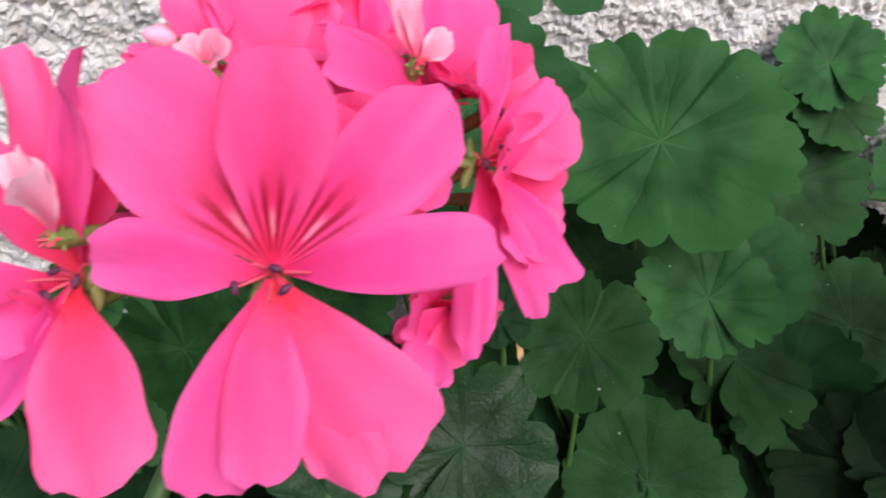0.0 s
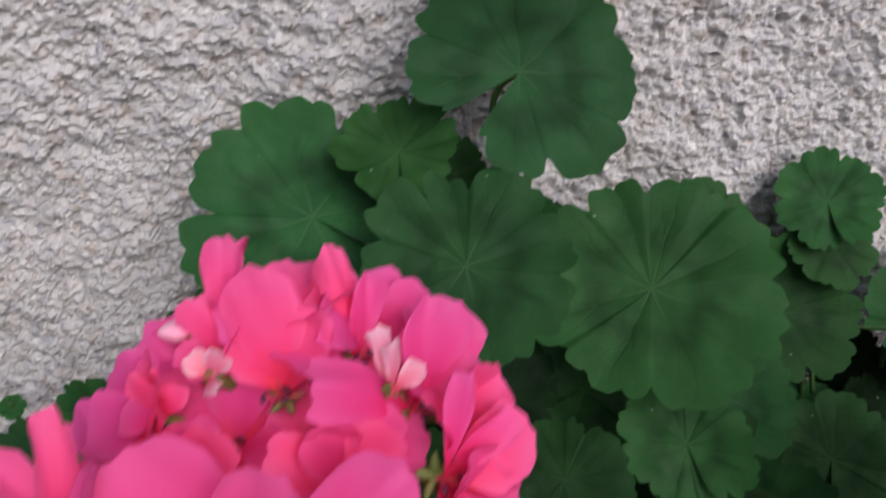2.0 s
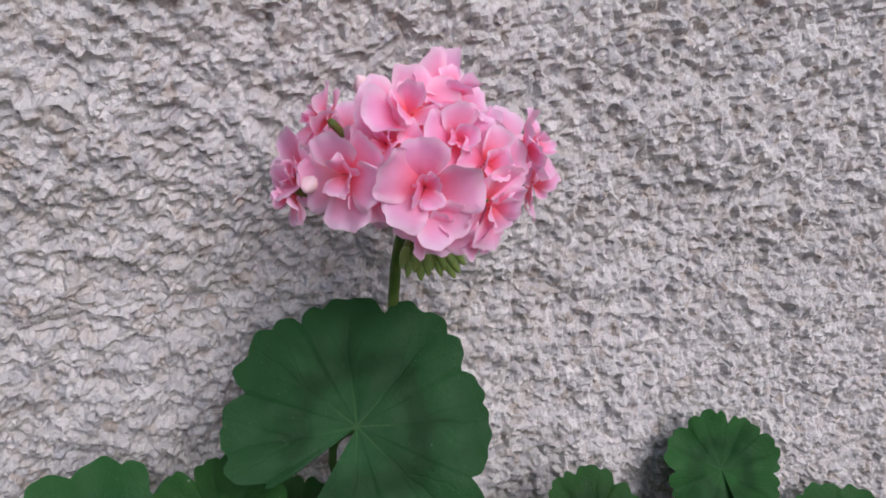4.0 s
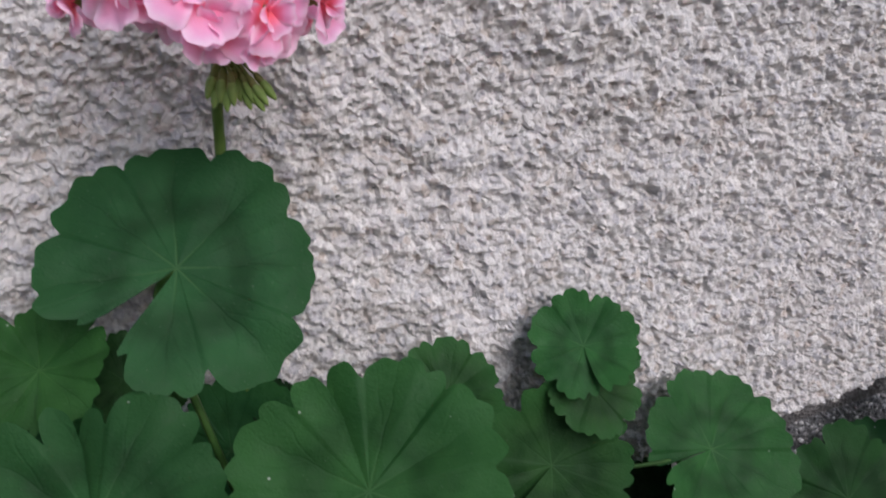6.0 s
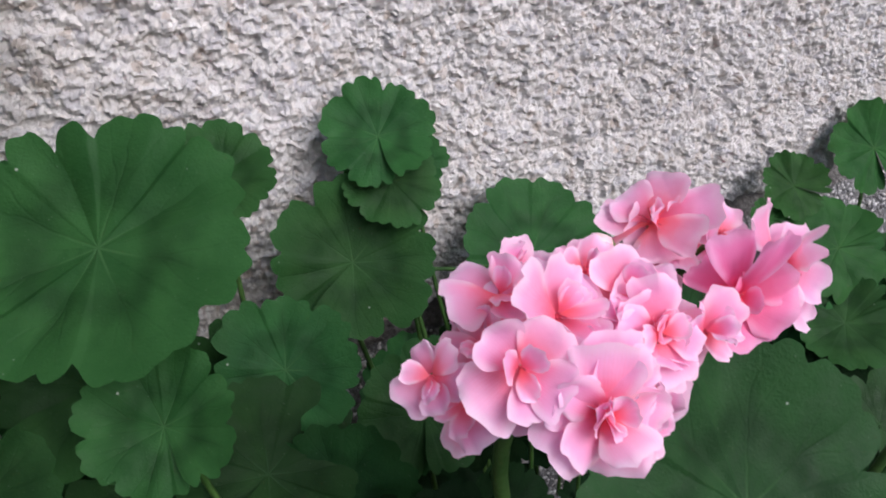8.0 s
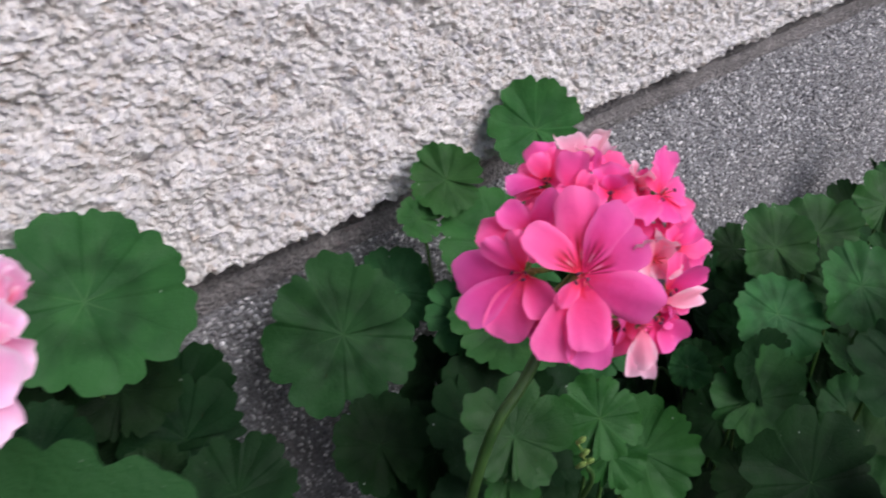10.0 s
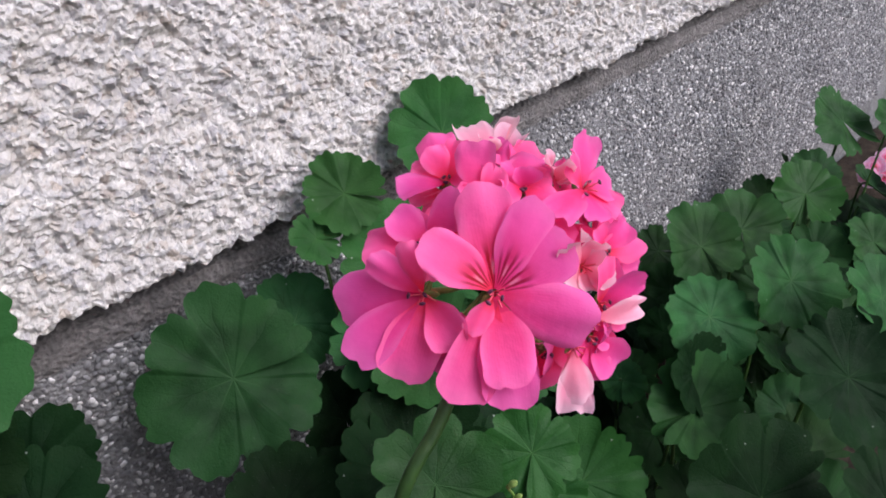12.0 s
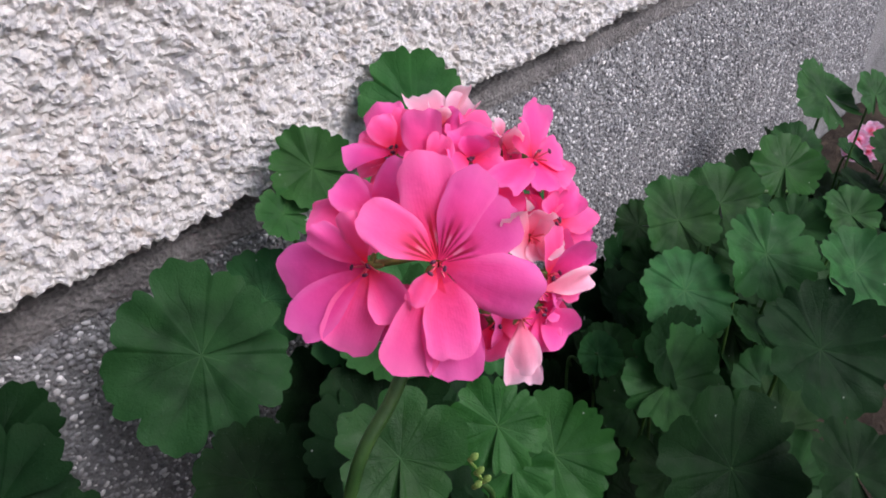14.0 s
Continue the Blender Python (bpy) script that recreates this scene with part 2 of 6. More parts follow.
def clay_material():
    m, t, p = material("terracotta", 0.8, 0.3)
    n = Net(t)
    pos = n.put("ShaderNodeTexCoord").outputs["Object"]
    c = n.mix(n.step(n.noise(pos, 22, 5), 0.35, 0.65), (0.30, 0.085, 0.045), (0.38, 0.13, 0.075))
    c = n.mix(n.step(n.noise(pos, 60, 4), 0.58, 0.75, 0, 0.5), c, (0.48, 0.36, 0.30))
    n.link(c, p.inputs["Base Color"])
    n.bump(n.noise(pos, 260, 4), p, 0.001, 0.6)
    return m


M_PLASTER = plaster_material()
M_CEMENT = cement_material("grey_cement", (0.23, 0.23, 0.23), (0.165, 0.165, 0.165))
M_BAND = cement_material("smooth_cement", (0.21, 0.20, 0.193), (0.14, 0.133, 0.128))
M_PEBBLE = pebble_material()
M_SOIL = soil_material()
M_CLAY = clay_material()
zonal = leaf_material("leaf_dark_green", (0.013, 0.064, 0.014), (0.026, 0.102, 0.024), (0.06, 0.15, 0.05))
middling = leaf_material("leaf_middling_green", (0.0095, 0.046, 0.0105), (0.018, 0.073, 0.018), (0.05, 0.125, 0.042), 0.5)
# darker leaf green, mainly for lower leaves and the far plant
darker = leaf_material("leaf_darker_green", (0.0075, 0.033, 0.0075), (0.015, 0.056, 0.013), (0.035, 0.085, 0.035), 0.3, 0.62, 0.12)
# near-black copy of the leaf green: shade among lower leaves put into colour
deep = leaf_material("leaf_shaded_green", (0.003, 0.014, 0.0035), (0.006, 0.024, 0.006), (0.018, 0.05, 0.016), 0.3, 0.62, 0.08, 0.06)
young = leaf_material("leaf_young_green", (0.013, 0.062, 0.011), (0.026, 0.096, 0.020), (0.06, 0.15, 0.04), 0.2)
fresh = leaf_material("leaf_fresh_green", (0.011, 0.058, 0.009), (0.020, 0.085, 0.015), (0.055, 0.14, 0.035), 0.1, 0.5, 0.16)
gloss = leaf_material("leaf_dark_glossy_green", (0.005, 0.024, 0.006), (0.010, 0.042, 0.010), (0.03, 0.08, 0.03), 0.2, 0.36, 0.14, 0.06)
ivy = leaf_material("leaf_glossy_green", (0.009, 0.046, 0.010), (0.018, 0.074, 0.016), (0.05, 0.13, 0.045), 0.15, 0.42, 0.11, 0.1)
hot = petal_material("petal_hot_pink", (0.91, 0.055, 0.265), (0.94, 0.108, 0.36), (0.84, 0.024, 0.09), (0.62, 0.012, 0.09), 0.26, (0.92, 0.17, 0.45), 0.35)
cerise = petal_material("petal_cerise_pink", (0.93, 0.064, 0.285), (0.94, 0.118, 0.43), (0.84, 0.024, 0.09), (0.62, 0.012, 0.09), 0.26, (0.93, 0.22, 0.52), 0.45)
pale = petal_material("petal_pale_pink", (0.94, 0.31, 0.50), (0.95, 0.52, 0.77), (0.92, 0.13, 0.16), (0.84, 0.14, 0.26), 0.45, (0.97, 0.84, 0.93), 0.55, 0.40, 0.62, 0.99, 0.14)
rose = petal_material("petal_rose_pink", (0.92, 0.17, 0.38), (0.93, 0.30, 0.58), (0.88, 0.07, 0.14), (0.82, 0.09, 0.22), 0.45, (0.94, 0.55, 0.78), 0.6)
faded = petal_material("petal_faded_pink", (0.92, 0.28, 0.40), (0.93, 0.45, 0.58), (0.90, 0.12, 0.22), (0.80, 0.10, 0.2), 0.4, (0.95, 0.70, 0.78), 0.6)
M_STEM = stem_material("green_stem", (0.018, 0.055, 0.010), (0.035, 0.085, 0.018))
M_PETIOLE = stem_material("green_petiole", (0.028, 0.080, 0.014), (0.05, 0.115, 0.024))
M_SCAPE = stem_material("pale_green_stalk", (0.065, 0.125, 0.020), (0.10, 0.165, 0.035))
M_CALYX = stem_material("green_calyx", (0.10, 0.20, 0.035), (0.20, 0.22, 0.06))
M_ANTHER = stem_material("dark_anther", (0.10, 0.02, 0.06), (0.05, 0.01, 0.03))
M_SCORCH = stem_material("brown_scorch", (0.42, 0.24, 0.10), (0.55, 0.36, 0.18), 0.9)


# ---- building helpers ----
def mesh_object(name, verts, faces, mat, parent=None, smooth=True, uv=None, uv_name="blade"):
    me = bpy.data.meshes.new(name)
    me.from_pydata([tuple(v) for v in verts], [], faces)
    if smooth:
        me.polygons.foreach_set("use_smooth", [True] * len(me.polygons))
    if uv is not None:
        lay = me.uv_layers.new(name=uv_name)
        idx = np.empty(len(me.loops), dtype=np.int32)
        me.loops.foreach_get("vertex_index", idx)
        lay.data.foreach_set("uv", np.asarray(uv, dtype=np.float32)[idx].ravel())
    me.materials.append(mat)
    ob = new(name, me)
    if parent is not None:
        ob.parent = parent
    return ob


def grid_faces(nu, nv, wrap=False):
    return [(j * nu + i, j * nu + (i + 1) % nu, (j + 1) * nu + (i + 1) % nu, (j + 1) * nu + i)
            for j in range(nv - 1) for i in range(nu if wrap else nu - 1)]


def tube_geometry(points, radii, sides=8):
    """Verts and faces of a round, tapered tube along a smooth line through the points."""
    pts = [Vector(p) for p in points]
    fine, rad = [], []
    for i in range(len(pts) - 1):
        a, b = pts[max(i - 1, 0)], pts[i]
        c, d = pts[i + 1], pts[min(i + 2, len(pts) - 1)]
        for k in range(6):
            s = k / 6
            fine.append(0.5 * ((2 * b) + (c - a) * s + (2 * a - 5 * b + 4 * c - d) * s * s + (3 * b - a - 3 * c + d) * s ** 3))
            rad.append(radii[i] + (radii[i + 1] - radii[i]) * s)
    fine.append(pts[-1])
    rad.append(radii[-1])
    verts = []
    for i, p in enumerate(fine):
        tan = (fine[min(i + 1, len(fine) - 1)] - fine[max(i - 1, 0)]).normalized()
        e1 = tan.orthogonal().normalized() if i == 0 else (e1 - tan * e1.dot(tan)).normalized()
        e2 = tan.cross(e1)
        for k in range(sides):
            a = 2 * math.pi * k / sides
            verts.append(p + (e1 * math.cos(a) + e2 * math.sin(a)) * rad[i])
    faces = grid_faces(sides, len(fine), True)
    faces.append(tuple(range(sides))[::-1])
    faces.append(tuple(len(verts) - sides + k for k in range(sides)))
    return verts, faces


def ball_geometry(center, rx, ry, rz, rot=None, nu=8, nv=6):
    verts = []
    rot = rot or Matrix.Identity(3)
    for j in range(nv):
        b = math.pi * (j / (nv - 1) - 0.5) * 0.98
        for i in range(nu):
            a = 2 * math.pi * i / nu
            verts.append(Vector(center) + rot @ Vector((rx * math.cos(a) * math.cos(b), ry * math.sin(a) * math.cos(b), rz * math.sin(b))))
    faces = grid_faces(nu, nv, True) + [tuple(range(nu))[::-1], tuple(nu * (nv - 1) + k for k in range(nu))]
    return verts, faces


def join_geometry(*parts):
    verts, faces = [], []
    for v, f in parts:
        k = len(verts)
        verts += list(v)
        faces += [tuple(i + k for i in q) for q in f]
    return verts, faces


def value_noise(x, z, size, seed):
    """Smooth noise on a plane, -1 to 1."""
    rng = np.random.RandomState(seed)
    tab = rng.rand(256, 256) * 2 - 1
    u, v = x / size + 1000.37, z / size + 1000.71
    i, j = np.floor(u).astype(int), np.floor(v).astype(int)
    fu, fv = u - i, v - j
    fu, fv = fu * fu * (3 - 2 * fu), fv * fv * (3 - 2 * fv)
    g = lambda a, b: tab[(i + a) % 256, (j + b) % 256]
    return (g(0, 0) * (1 - fu) + g(1, 0) * fu) * (1 - fv) + (g(0, 1) * (1 - fu) + g(1, 1) * fu) * fv


def chips(x, z, size, seed):
    """Angular chips: every cell a tilted flake of its own height, sunk at its rim."""
    rng = np.random.RandomState(seed)
    tab = rng.rand(256, 256, 5)
    u, v = x / size + 1000.0, z / size + 1000.0
    i, j = np.floor(u).astype(int), np.floor(v).astype(int)
    best, second = np.full(u.shape, 9.0), np.full(u.shape, 9.0)
    out = np.zeros(u.shape)
    for a in (-1, 0, 1):
        for b in (-1, 0, 1):
            c = tab[(i + a) % 256, (j + b) % 256]
            du, dv = u - (i + a + c[..., 0]), v - (j + b + c[..., 1])
            d = np.sqrt(du * du * 0.9 + dv * dv * 1.15)
            near = d < best
            second = np.where(near, best, np.minimum(second, d))
            out = np.where(near, c[..., 2] + (c[..., 3] - 0.5) * du * 1.5 + (c[..., 4] - 0.42) * dv * 1.5, out)
            best = np.where(near, d, best)
    return out - 0.55 * np.exp(-(second - best) * 7.0)


# ---- the wall ----
EDGE = 0.42


def build_wall():
    xs = np.concatenate([np.linspace(-6, -0.6, 40, endpoint=False), np.arange(-0.6, 1.30, 0.0017), np.linspace(1.30, 1.9, 200, endpoint=False), np.linspace(1.9, 9, 60)])
    zs = np.concatenate([np.arange(EDGE, 1.0, 0.0017), np.linspace(1.0, 5.0, 50)])
    X, Z = np.meshgrid(xs, zs)
    fine = ((X > -0.62) & (X < 1.95) & (Z < 1.02)).astype(float)
    h = 0.0030 * value_noise(X, Z, 0.055, 3) + 0.0022 * value_noise(X, Z, 0.02, 4)
    h += 0.0029 * chips(X, Z, 0.0098, 5) * fine
    h += 0.0027 * chips(X + 0.3 * Z, Z, 0.0045, 6) * fine
    h += 0.0009 * value_noise(X, Z, 0.0022, 7) * fine
    Y = -(h - 0.0044)
    near = np.clip(1 - (Z - EDGE) / 0.012, 0, 1)
    Z = Z + near * (0.0006 + 0.0028 * value_noise(X, Z * 0, 0.03, 8) + 0.0026 * value_noise(X, Z * 0, 0.009, 9) + 0.0022 * value_noise(X, Z * 0, 0.0035, 10))
    Y = Y - near * (1 - near) * 0.008
    # the returns at the bottom edge
    X = np.vstack([X[0], X[0], X])
    Z = np.vstack([Z[0] + 0.002, Z[0] - 0.0005, Z])
    Y = np.vstack([np.full_like(Y[0], 0.06), Y[0] + 0.006, Y])
    nz, nx = X.shape
    verts = np.stack([X, Y, Z], -1).reshape(-1, 3)
    i = np.arange(nx - 1)[None, :] + np.arange(nz - 1)[:, None] * nx
    quads = np.stack([i, i + 1, i + 1 + nx, i + nx], -1).reshape(-1, 4).astype(np.int32)
    me = bpy.data.meshes.new("wall_plaster")
    me.vertices.add(len(verts))
    me.vertices.foreach_set("co", verts.astype(np.float32).ravel())
    me.loops.add(quads.size)
    me.loops.foreach_set("vertex_index", quads.ravel())
    me.polygons.add(len(quads))
    me.polygons.foreach_set("loop_start", np.arange(0, quads.size, 4, dtype=np.int32))
    me.polygons.foreach_set("use_smooth", np.zeros(len(quads), dtype=bool))
    me.update(calc_edges=True)
    me.materials.append(M_PLASTER)
    ob = new("wall_plaster", me)
    tagged(ob, "rough grey-white spatter plaster on the house wall", "wall", kind="structure")


build_wall()
PLINTH_Y = 0.023


def build_plinth():
    xs = np.concatenate([np.linspace(-6, -0.5, 20, endpoint=False), np.arange(-0.5, 2.2, 0.006), np.linspace(2.2, 9, 30)])
    zs = np.linspace(-0.02, EDGE - 0.022, 71)
    X, Z = np.meshgrid(xs, zs)
    Y = PLINTH_Y + 0.0003 * value_noise(X, Z, 0.05, 11) + 0.0003 * value_noise(X, Z, 0.012, 12)
    nz, nx = X.shape
    verts = np.stack([X, Y, Z], -1).reshape(-1, 3)
    faces = [(j * nx + i, j * nx + i + 1, (j + 1) * nx + i + 1, (j + 1) * nx + i) for j in range(nz - 1) for i in range(nx - 1)]
    ob = mesh_object("wall_plinth", verts, faces, M_CEMENT)
    tagged(ob, "grey washed-concrete plinth under the plaster", "wall", kind="structure")
    # smooth band under the plaster's edge
    low = EDGE - 0.036
    xb = np.concatenate([np.linspace(-6, -0.5, 12, endpoint=False), np.arange(-0.5, 2.2, 0.012), np.linspace(2.2, 9, 20)])
    rows = []
    for z, y in ((low - 0.001, PLINTH_Y + 0.004), (low, PLINTH_Y - 0.0022), (EDGE - 0.028, PLINTH_Y - 0.003), (EDGE - 0.019, PLINTH_Y - 0.001), (EDGE - 0.015, PLINTH_Y + 0.012), (EDGE - 0.013, 0.059)):
        w = 0.003 * value_noise(xb, xb * 0, 0.05, 21) + 0.0015 * value_noise(xb, xb * 0, 0.015, 22)
        rows.append(np.stack([xb, np.full_like(xb, y), z + w * (z < EDGE - 0.03) + 0.5 * w * (z > EDGE - 0.02)], -1))
    ob = mesh_object("plinth_band", np.concatenate(rows), grid_faces(len(xb), 6), M_BAND, None, False)
    tagged(ob, "smooth grey cement band below the plaster edge", "trim", kind="structure")


build_plinth()


def build_core():
    bm = bmesh.new()
    bmesh.ops.create_cube(bm, size=1)
    bmesh.ops.scale(bm, vec=(14.9, 0.30, 4.98), verts=bm.verts)
    bmesh.ops.translate(bm, vec=(1.5, 0.21, 2.49), verts=bm.verts)
    me = bpy.data.meshes.new("wall_core")
    bm.to_mesh(me)
    bm.free()
    me.materials.append(M_CEMENT)
    tagged(new("wall_core", me), "plain masonry behind the plaster and plinth", "wall", kind="structure")


build_core()


def build_pebbles():
    bm = bmesh.new()
    bmesh.ops.create_icosphere(bm, subdivisions=1, radius=1)
    base = np.array([v.co[:] for v in bm.verts])
    tri = np.array([[v.index for v in f.verts] for f in bm.faces])
    bm.free()
    rng = np.random.RandomState(31)
    sx, sz = 0.0042, 0.0041
    px, pz = np.meshgrid(np.arange(-0.35, 1.75, sx), np.arange(0.08, EDGE - 0.036, sz))
    px = (px + rng.uniform(-0.45, 0.45, px.shape) * sx).ravel()
    pz = (pz + rng.uniform(-0.45, 0.45, pz.shape) * sz).ravel()
    keep = rng.rand(len(px)) < 0.92
    px, pz = px[keep], pz[keep]
    k = len(px)
    size = 0.0013 + 0.0019 * rng.rand(k) ** 1.5
    a = rng.uniform(0, 2 * math.pi, k)
    sq = rng.uniform(0.45, 0.95, k)
    v = base[None] * (1 + rng.uniform(-0.40, 0.40, (k, len(base), 1)))
    lx, lz = v[..., 0] * size[:, None], v[..., 2] * (size * sq)[:, None]
    X = px[:, None] + lx * np.cos(a)[:, None] - lz * np.sin(a)[:, None]
    Z = pz[:, None] + lx * np.sin(a)[:, None] + lz * np.cos(a)[:, None]
    Y = PLINTH_Y - 0.0004 + v[..., 1] * (size * 0.5)[:, None] + rng.uniform(-0.0003, 0.0006, k)[:, None]
    verts = np.stack([X, Y, Z], -1).reshape(-1, 3)
    faces = (tri[None] + (np.arange(k) * len(base))[:, None, None]).reshape(-1, 3)
    me = bpy.data.meshes.new("pebbles")
    me.vertices.add(len(verts))
    me.vertices.foreach_set("co", verts.astype(np.float32).ravel())
    me.loops.add(faces.size)
    me.loops.foreach_set("vertex_index", faces.astype(np.int32).ravel())
    me.polygons.add(len(faces))
    me.polygons.foreach_set("loop_start", np.arange(0, faces.size, 3, dtype=np.int32))
    me.update(calc_edges=True)
    me.polygons.foreach_set("use_smooth", np.ones(len(faces), dtype=bool))
    me.materials.append(M_PEBBLE)
    ob = new("pebbles", me)
    tagged(ob, "small grey and white pebbles set in the plinth", "pebbles", kind="stuff")


build_pebbles()


def build_ground():
    xs = np.concatenate([np.linspace(-60, -1, 20, endpoint=False), np.linspace(-1, 2, 90), np.linspace(2.2, 60, 20)])
    ys = np.concatenate([np.linspace(-60, -1.2, 20, endpoint=False), np.linspace(-1.2, 0.02, 40)])
    X, Y = np.meshgrid(xs, ys)
    Z = 0.006 * value_noise(X, Y, 0.08, 41) + 0.004 * value_noise(X, Y, 0.03, 42)
    ob = mesh_object("ground", np.stack([X, Y, Z], -1).reshape(-1, 3), grid_faces(len(xs), len(ys)), M_SOIL)
    tagged(ob, "dark bare soil along the foot of the wall", "ground", kind="structure")


build_ground()


# ---- plants ----
rng = random.Random(7)


def plant(base, label):
    ob = new("geranium", None)
    ob.location = base
    tagged(ob, label, "plant")
    return ob


def place(ob, parent, m):
    """Parent ob and give it the world pose m."""
    ob.parent = parent
    up = parent.matrix_basis if parent.parent is None else parent.parent.matrix_basis @ parent.matrix_basis
    ob.matrix_basis = up.inverted() @ m


def leaf_geometry(seed, kind, spread=0.0, ruffle=None):
    """Round lobed blade: petiole at the origin, tip at +Y, radius about 1. spread: how far the notch at the petiole opens."""
    r0 = random.Random(seed)
    pointed = kind in (ivy, gloss)
    nt, nr = 190, 12
    step = math.radians(66 if pointed else 47)
    notch = [0.20 if pointed else r0.choice((0.05, 0.08, 0.12, 0.20)) for _ in range(9)]
    cup, wave = r0.uniform(0.05, 0.24), r0.uniform(0.03, 0.08) if ruffle is None else ruffle * 0.55
    ph = [r0.uniform(0, 6.28) for _ in range(7)]
    dent = r0.uniform(0.025, 0.06) if ruffle is None else 0.07
    gap = r0.uniform(-0.22, 0.02) + spread
    size = [r0.uniform(0.94, 1.06) for _ in range(9)]
    fold = r0.uniform(-0.06, 0.12)
    teeth = r0.uniform(0.045, 0.07)
    verts, uv = [], []
    for j in range(nr):
        s = j / (nr - 1)
        for i in range(nt):
            th = -math.pi + gap * 0.5 + (2 * math.pi - gap) * i / (nt - 1)
            k = th / step + 0.10 * math.sin(th * 1.7 + ph[5])
            c = round(k)
            f = abs(k - c) * 2
            tooth = abs(math.cos(math.pi * 3 * (k - c) + 0.5 * math.sin(5 * th + ph[0]))) ** 0.75
            edge = 0.965 - notch[(math.floor(k) + 4) % 9] * f ** 6 - 0.03 * f * f + teeth * tooth + 0.02 * math.sin(th * 3 + ph[1]) + 0.012 * math.sin(th * 17 + ph[6]) + 0.008 * math.sin(th * 41 + ph[2])
            if pointed:
                edge += 0.10 * (1 - f) ** 2
            edge *= size[(c + 4) % 9]
            back = min(1.0, (math.pi - gap * 0.5 - abs(th)) / 0.22)
            edge *= 0.60 + 0.40 * (max(0.0, back * (2 - back))) ** 0.6
            edge *= 1.0 - 0.10 * (abs(th) / math.pi) ** 2
            r = s * edge
            x, y = r * math.sin(th), r * math.cos(th)
            pleat = (0.5 - 0.5 * math.cos(2 * math.pi * k)) ** 0.8 * (0.6 + 0.5 * math.sin(c * 2.3 + ph[6]))
            z = cup * r * r + dent * r * pleat - 0.018 * r + 0.010 * math.sin(9 * x + ph[3]) * math.sin(9 * y + ph[4])
            z += wave * r ** 3 * (math.sin(2 * th + ph[2]) + 0.6 * math.sin(5 * th + ph[3]) + 0.3 * math.sin(11 * th + ph[4]))
            z += fold * abs(x) ** 1.5 + math.copysign(0.17 * r * max(0.0, abs(th) - 2.3), th)
            z -= 0.22 * max(0.0, r - 0.72) ** 1.6
            verts.append((x, y, z))
            uv.append((x, y))
    return verts, grid_faces(nt, nr), uv


leaf_count = 0


def leaf(owner, at, size, az, el, spin, kind, scorch=False, spread=0.0, ruffle=None):
    """One leaf with its petiole. az, el: the way the blade faces; spin: the way its tip points in its own plane."""
    global leaf_count
    leaf_count += 1
    verts, faces, uv = leaf_geometry(leaf_count * 17 + 3, kind, spread, ruffle)
    a, b = radians(az), radians(el)
    n = Vector((math.sin(a) * math.cos(b), -math.cos(a) * math.cos(b), math.sin(b)))
    e1 = Vector((0, 0, 1)).cross(n).normalized()
    e2 = n.cross(e1)
    tip = e1 * math.cos(radians(spin)) + e2 * math.sin(radians(spin))
    side = tip.cross(n)
    rot = Matrix((side, tip, n)).transposed().to_4x4()
    m = Matrix.Translation(at) @ rot
    blade = mesh_object("leaf", [Vector(v) * size for v in verts], faces, kind, None, True, uv)
    place(blade, owner, m)
    # petiole: from the blade down to the plant's stem
    start = Vector(at)
    base = owner.location
    deep = max(0.02, start.z - rng.uniform(0.10, 0.2))
    pull = min(1.0, 0.5 * size / 0.05)
    end = Vector((start.x + (base.x - start.x) * 0.35 * pull, start.y * 0.75 + (base.y) * 0.25, deep))
    if end.y > -0.012:
        end.y = -0.012
    mid = start - n * size * 0.35 - tip * size * 0.25
    if mid.y > -0.004:
        mid.y = -0.004
    mid2 = mid.lerp(end, 0.5) + Vector((0, 0, -0.01))
    pts = [m.inverted() @ p for p in (start - n * 0.0012, mid, mid2, end)]
    w = 0.0011 + size * 0.012
    v, f = tube_geometry(pts, [w * 0.8, w, w, w * 1.1], 6)
    pet = mesh_object("petiole", v, f, M_PETIOLE)
    pet.parent = blade
    if scorch:
        verts2 = []
        for s in range(2):
            for i in range(9):
                th = radians(40 + i * 6)
                r = (0.86 + 0.09 * s * math.sin(math.pi * (i + 0.3) / 8.6) + 0.015 * math.sin(i * 2.3)) * size
                verts2.append((r * math.sin(th), r * math.cos(th), 0.02 * size + 0.0008))
        edge = mesh_object("scorched_edge", verts2, grid_faces(9, 2), M_SCORCH)
        edge.parent = blade
    return blade


class Hub:
    """The top of a flower stalk."""

    def __init__(self, owner, at):
        self.owner, self.at = owner, Vector(at)


def stalk(owner, pts, w=0.0026, mat=None):
    inv = owner.matrix_basis.inverted()
    v, f = tube_geometry([inv @ Vector(p) for p in pts], [w] * (len(pts) - 1) + [w * 0.85], 10)
    ob = mesh_object("flower_stalk", v, f, mat or M_STEM)
    ob.parent = owner
    return Hub(owner, pts[-1])


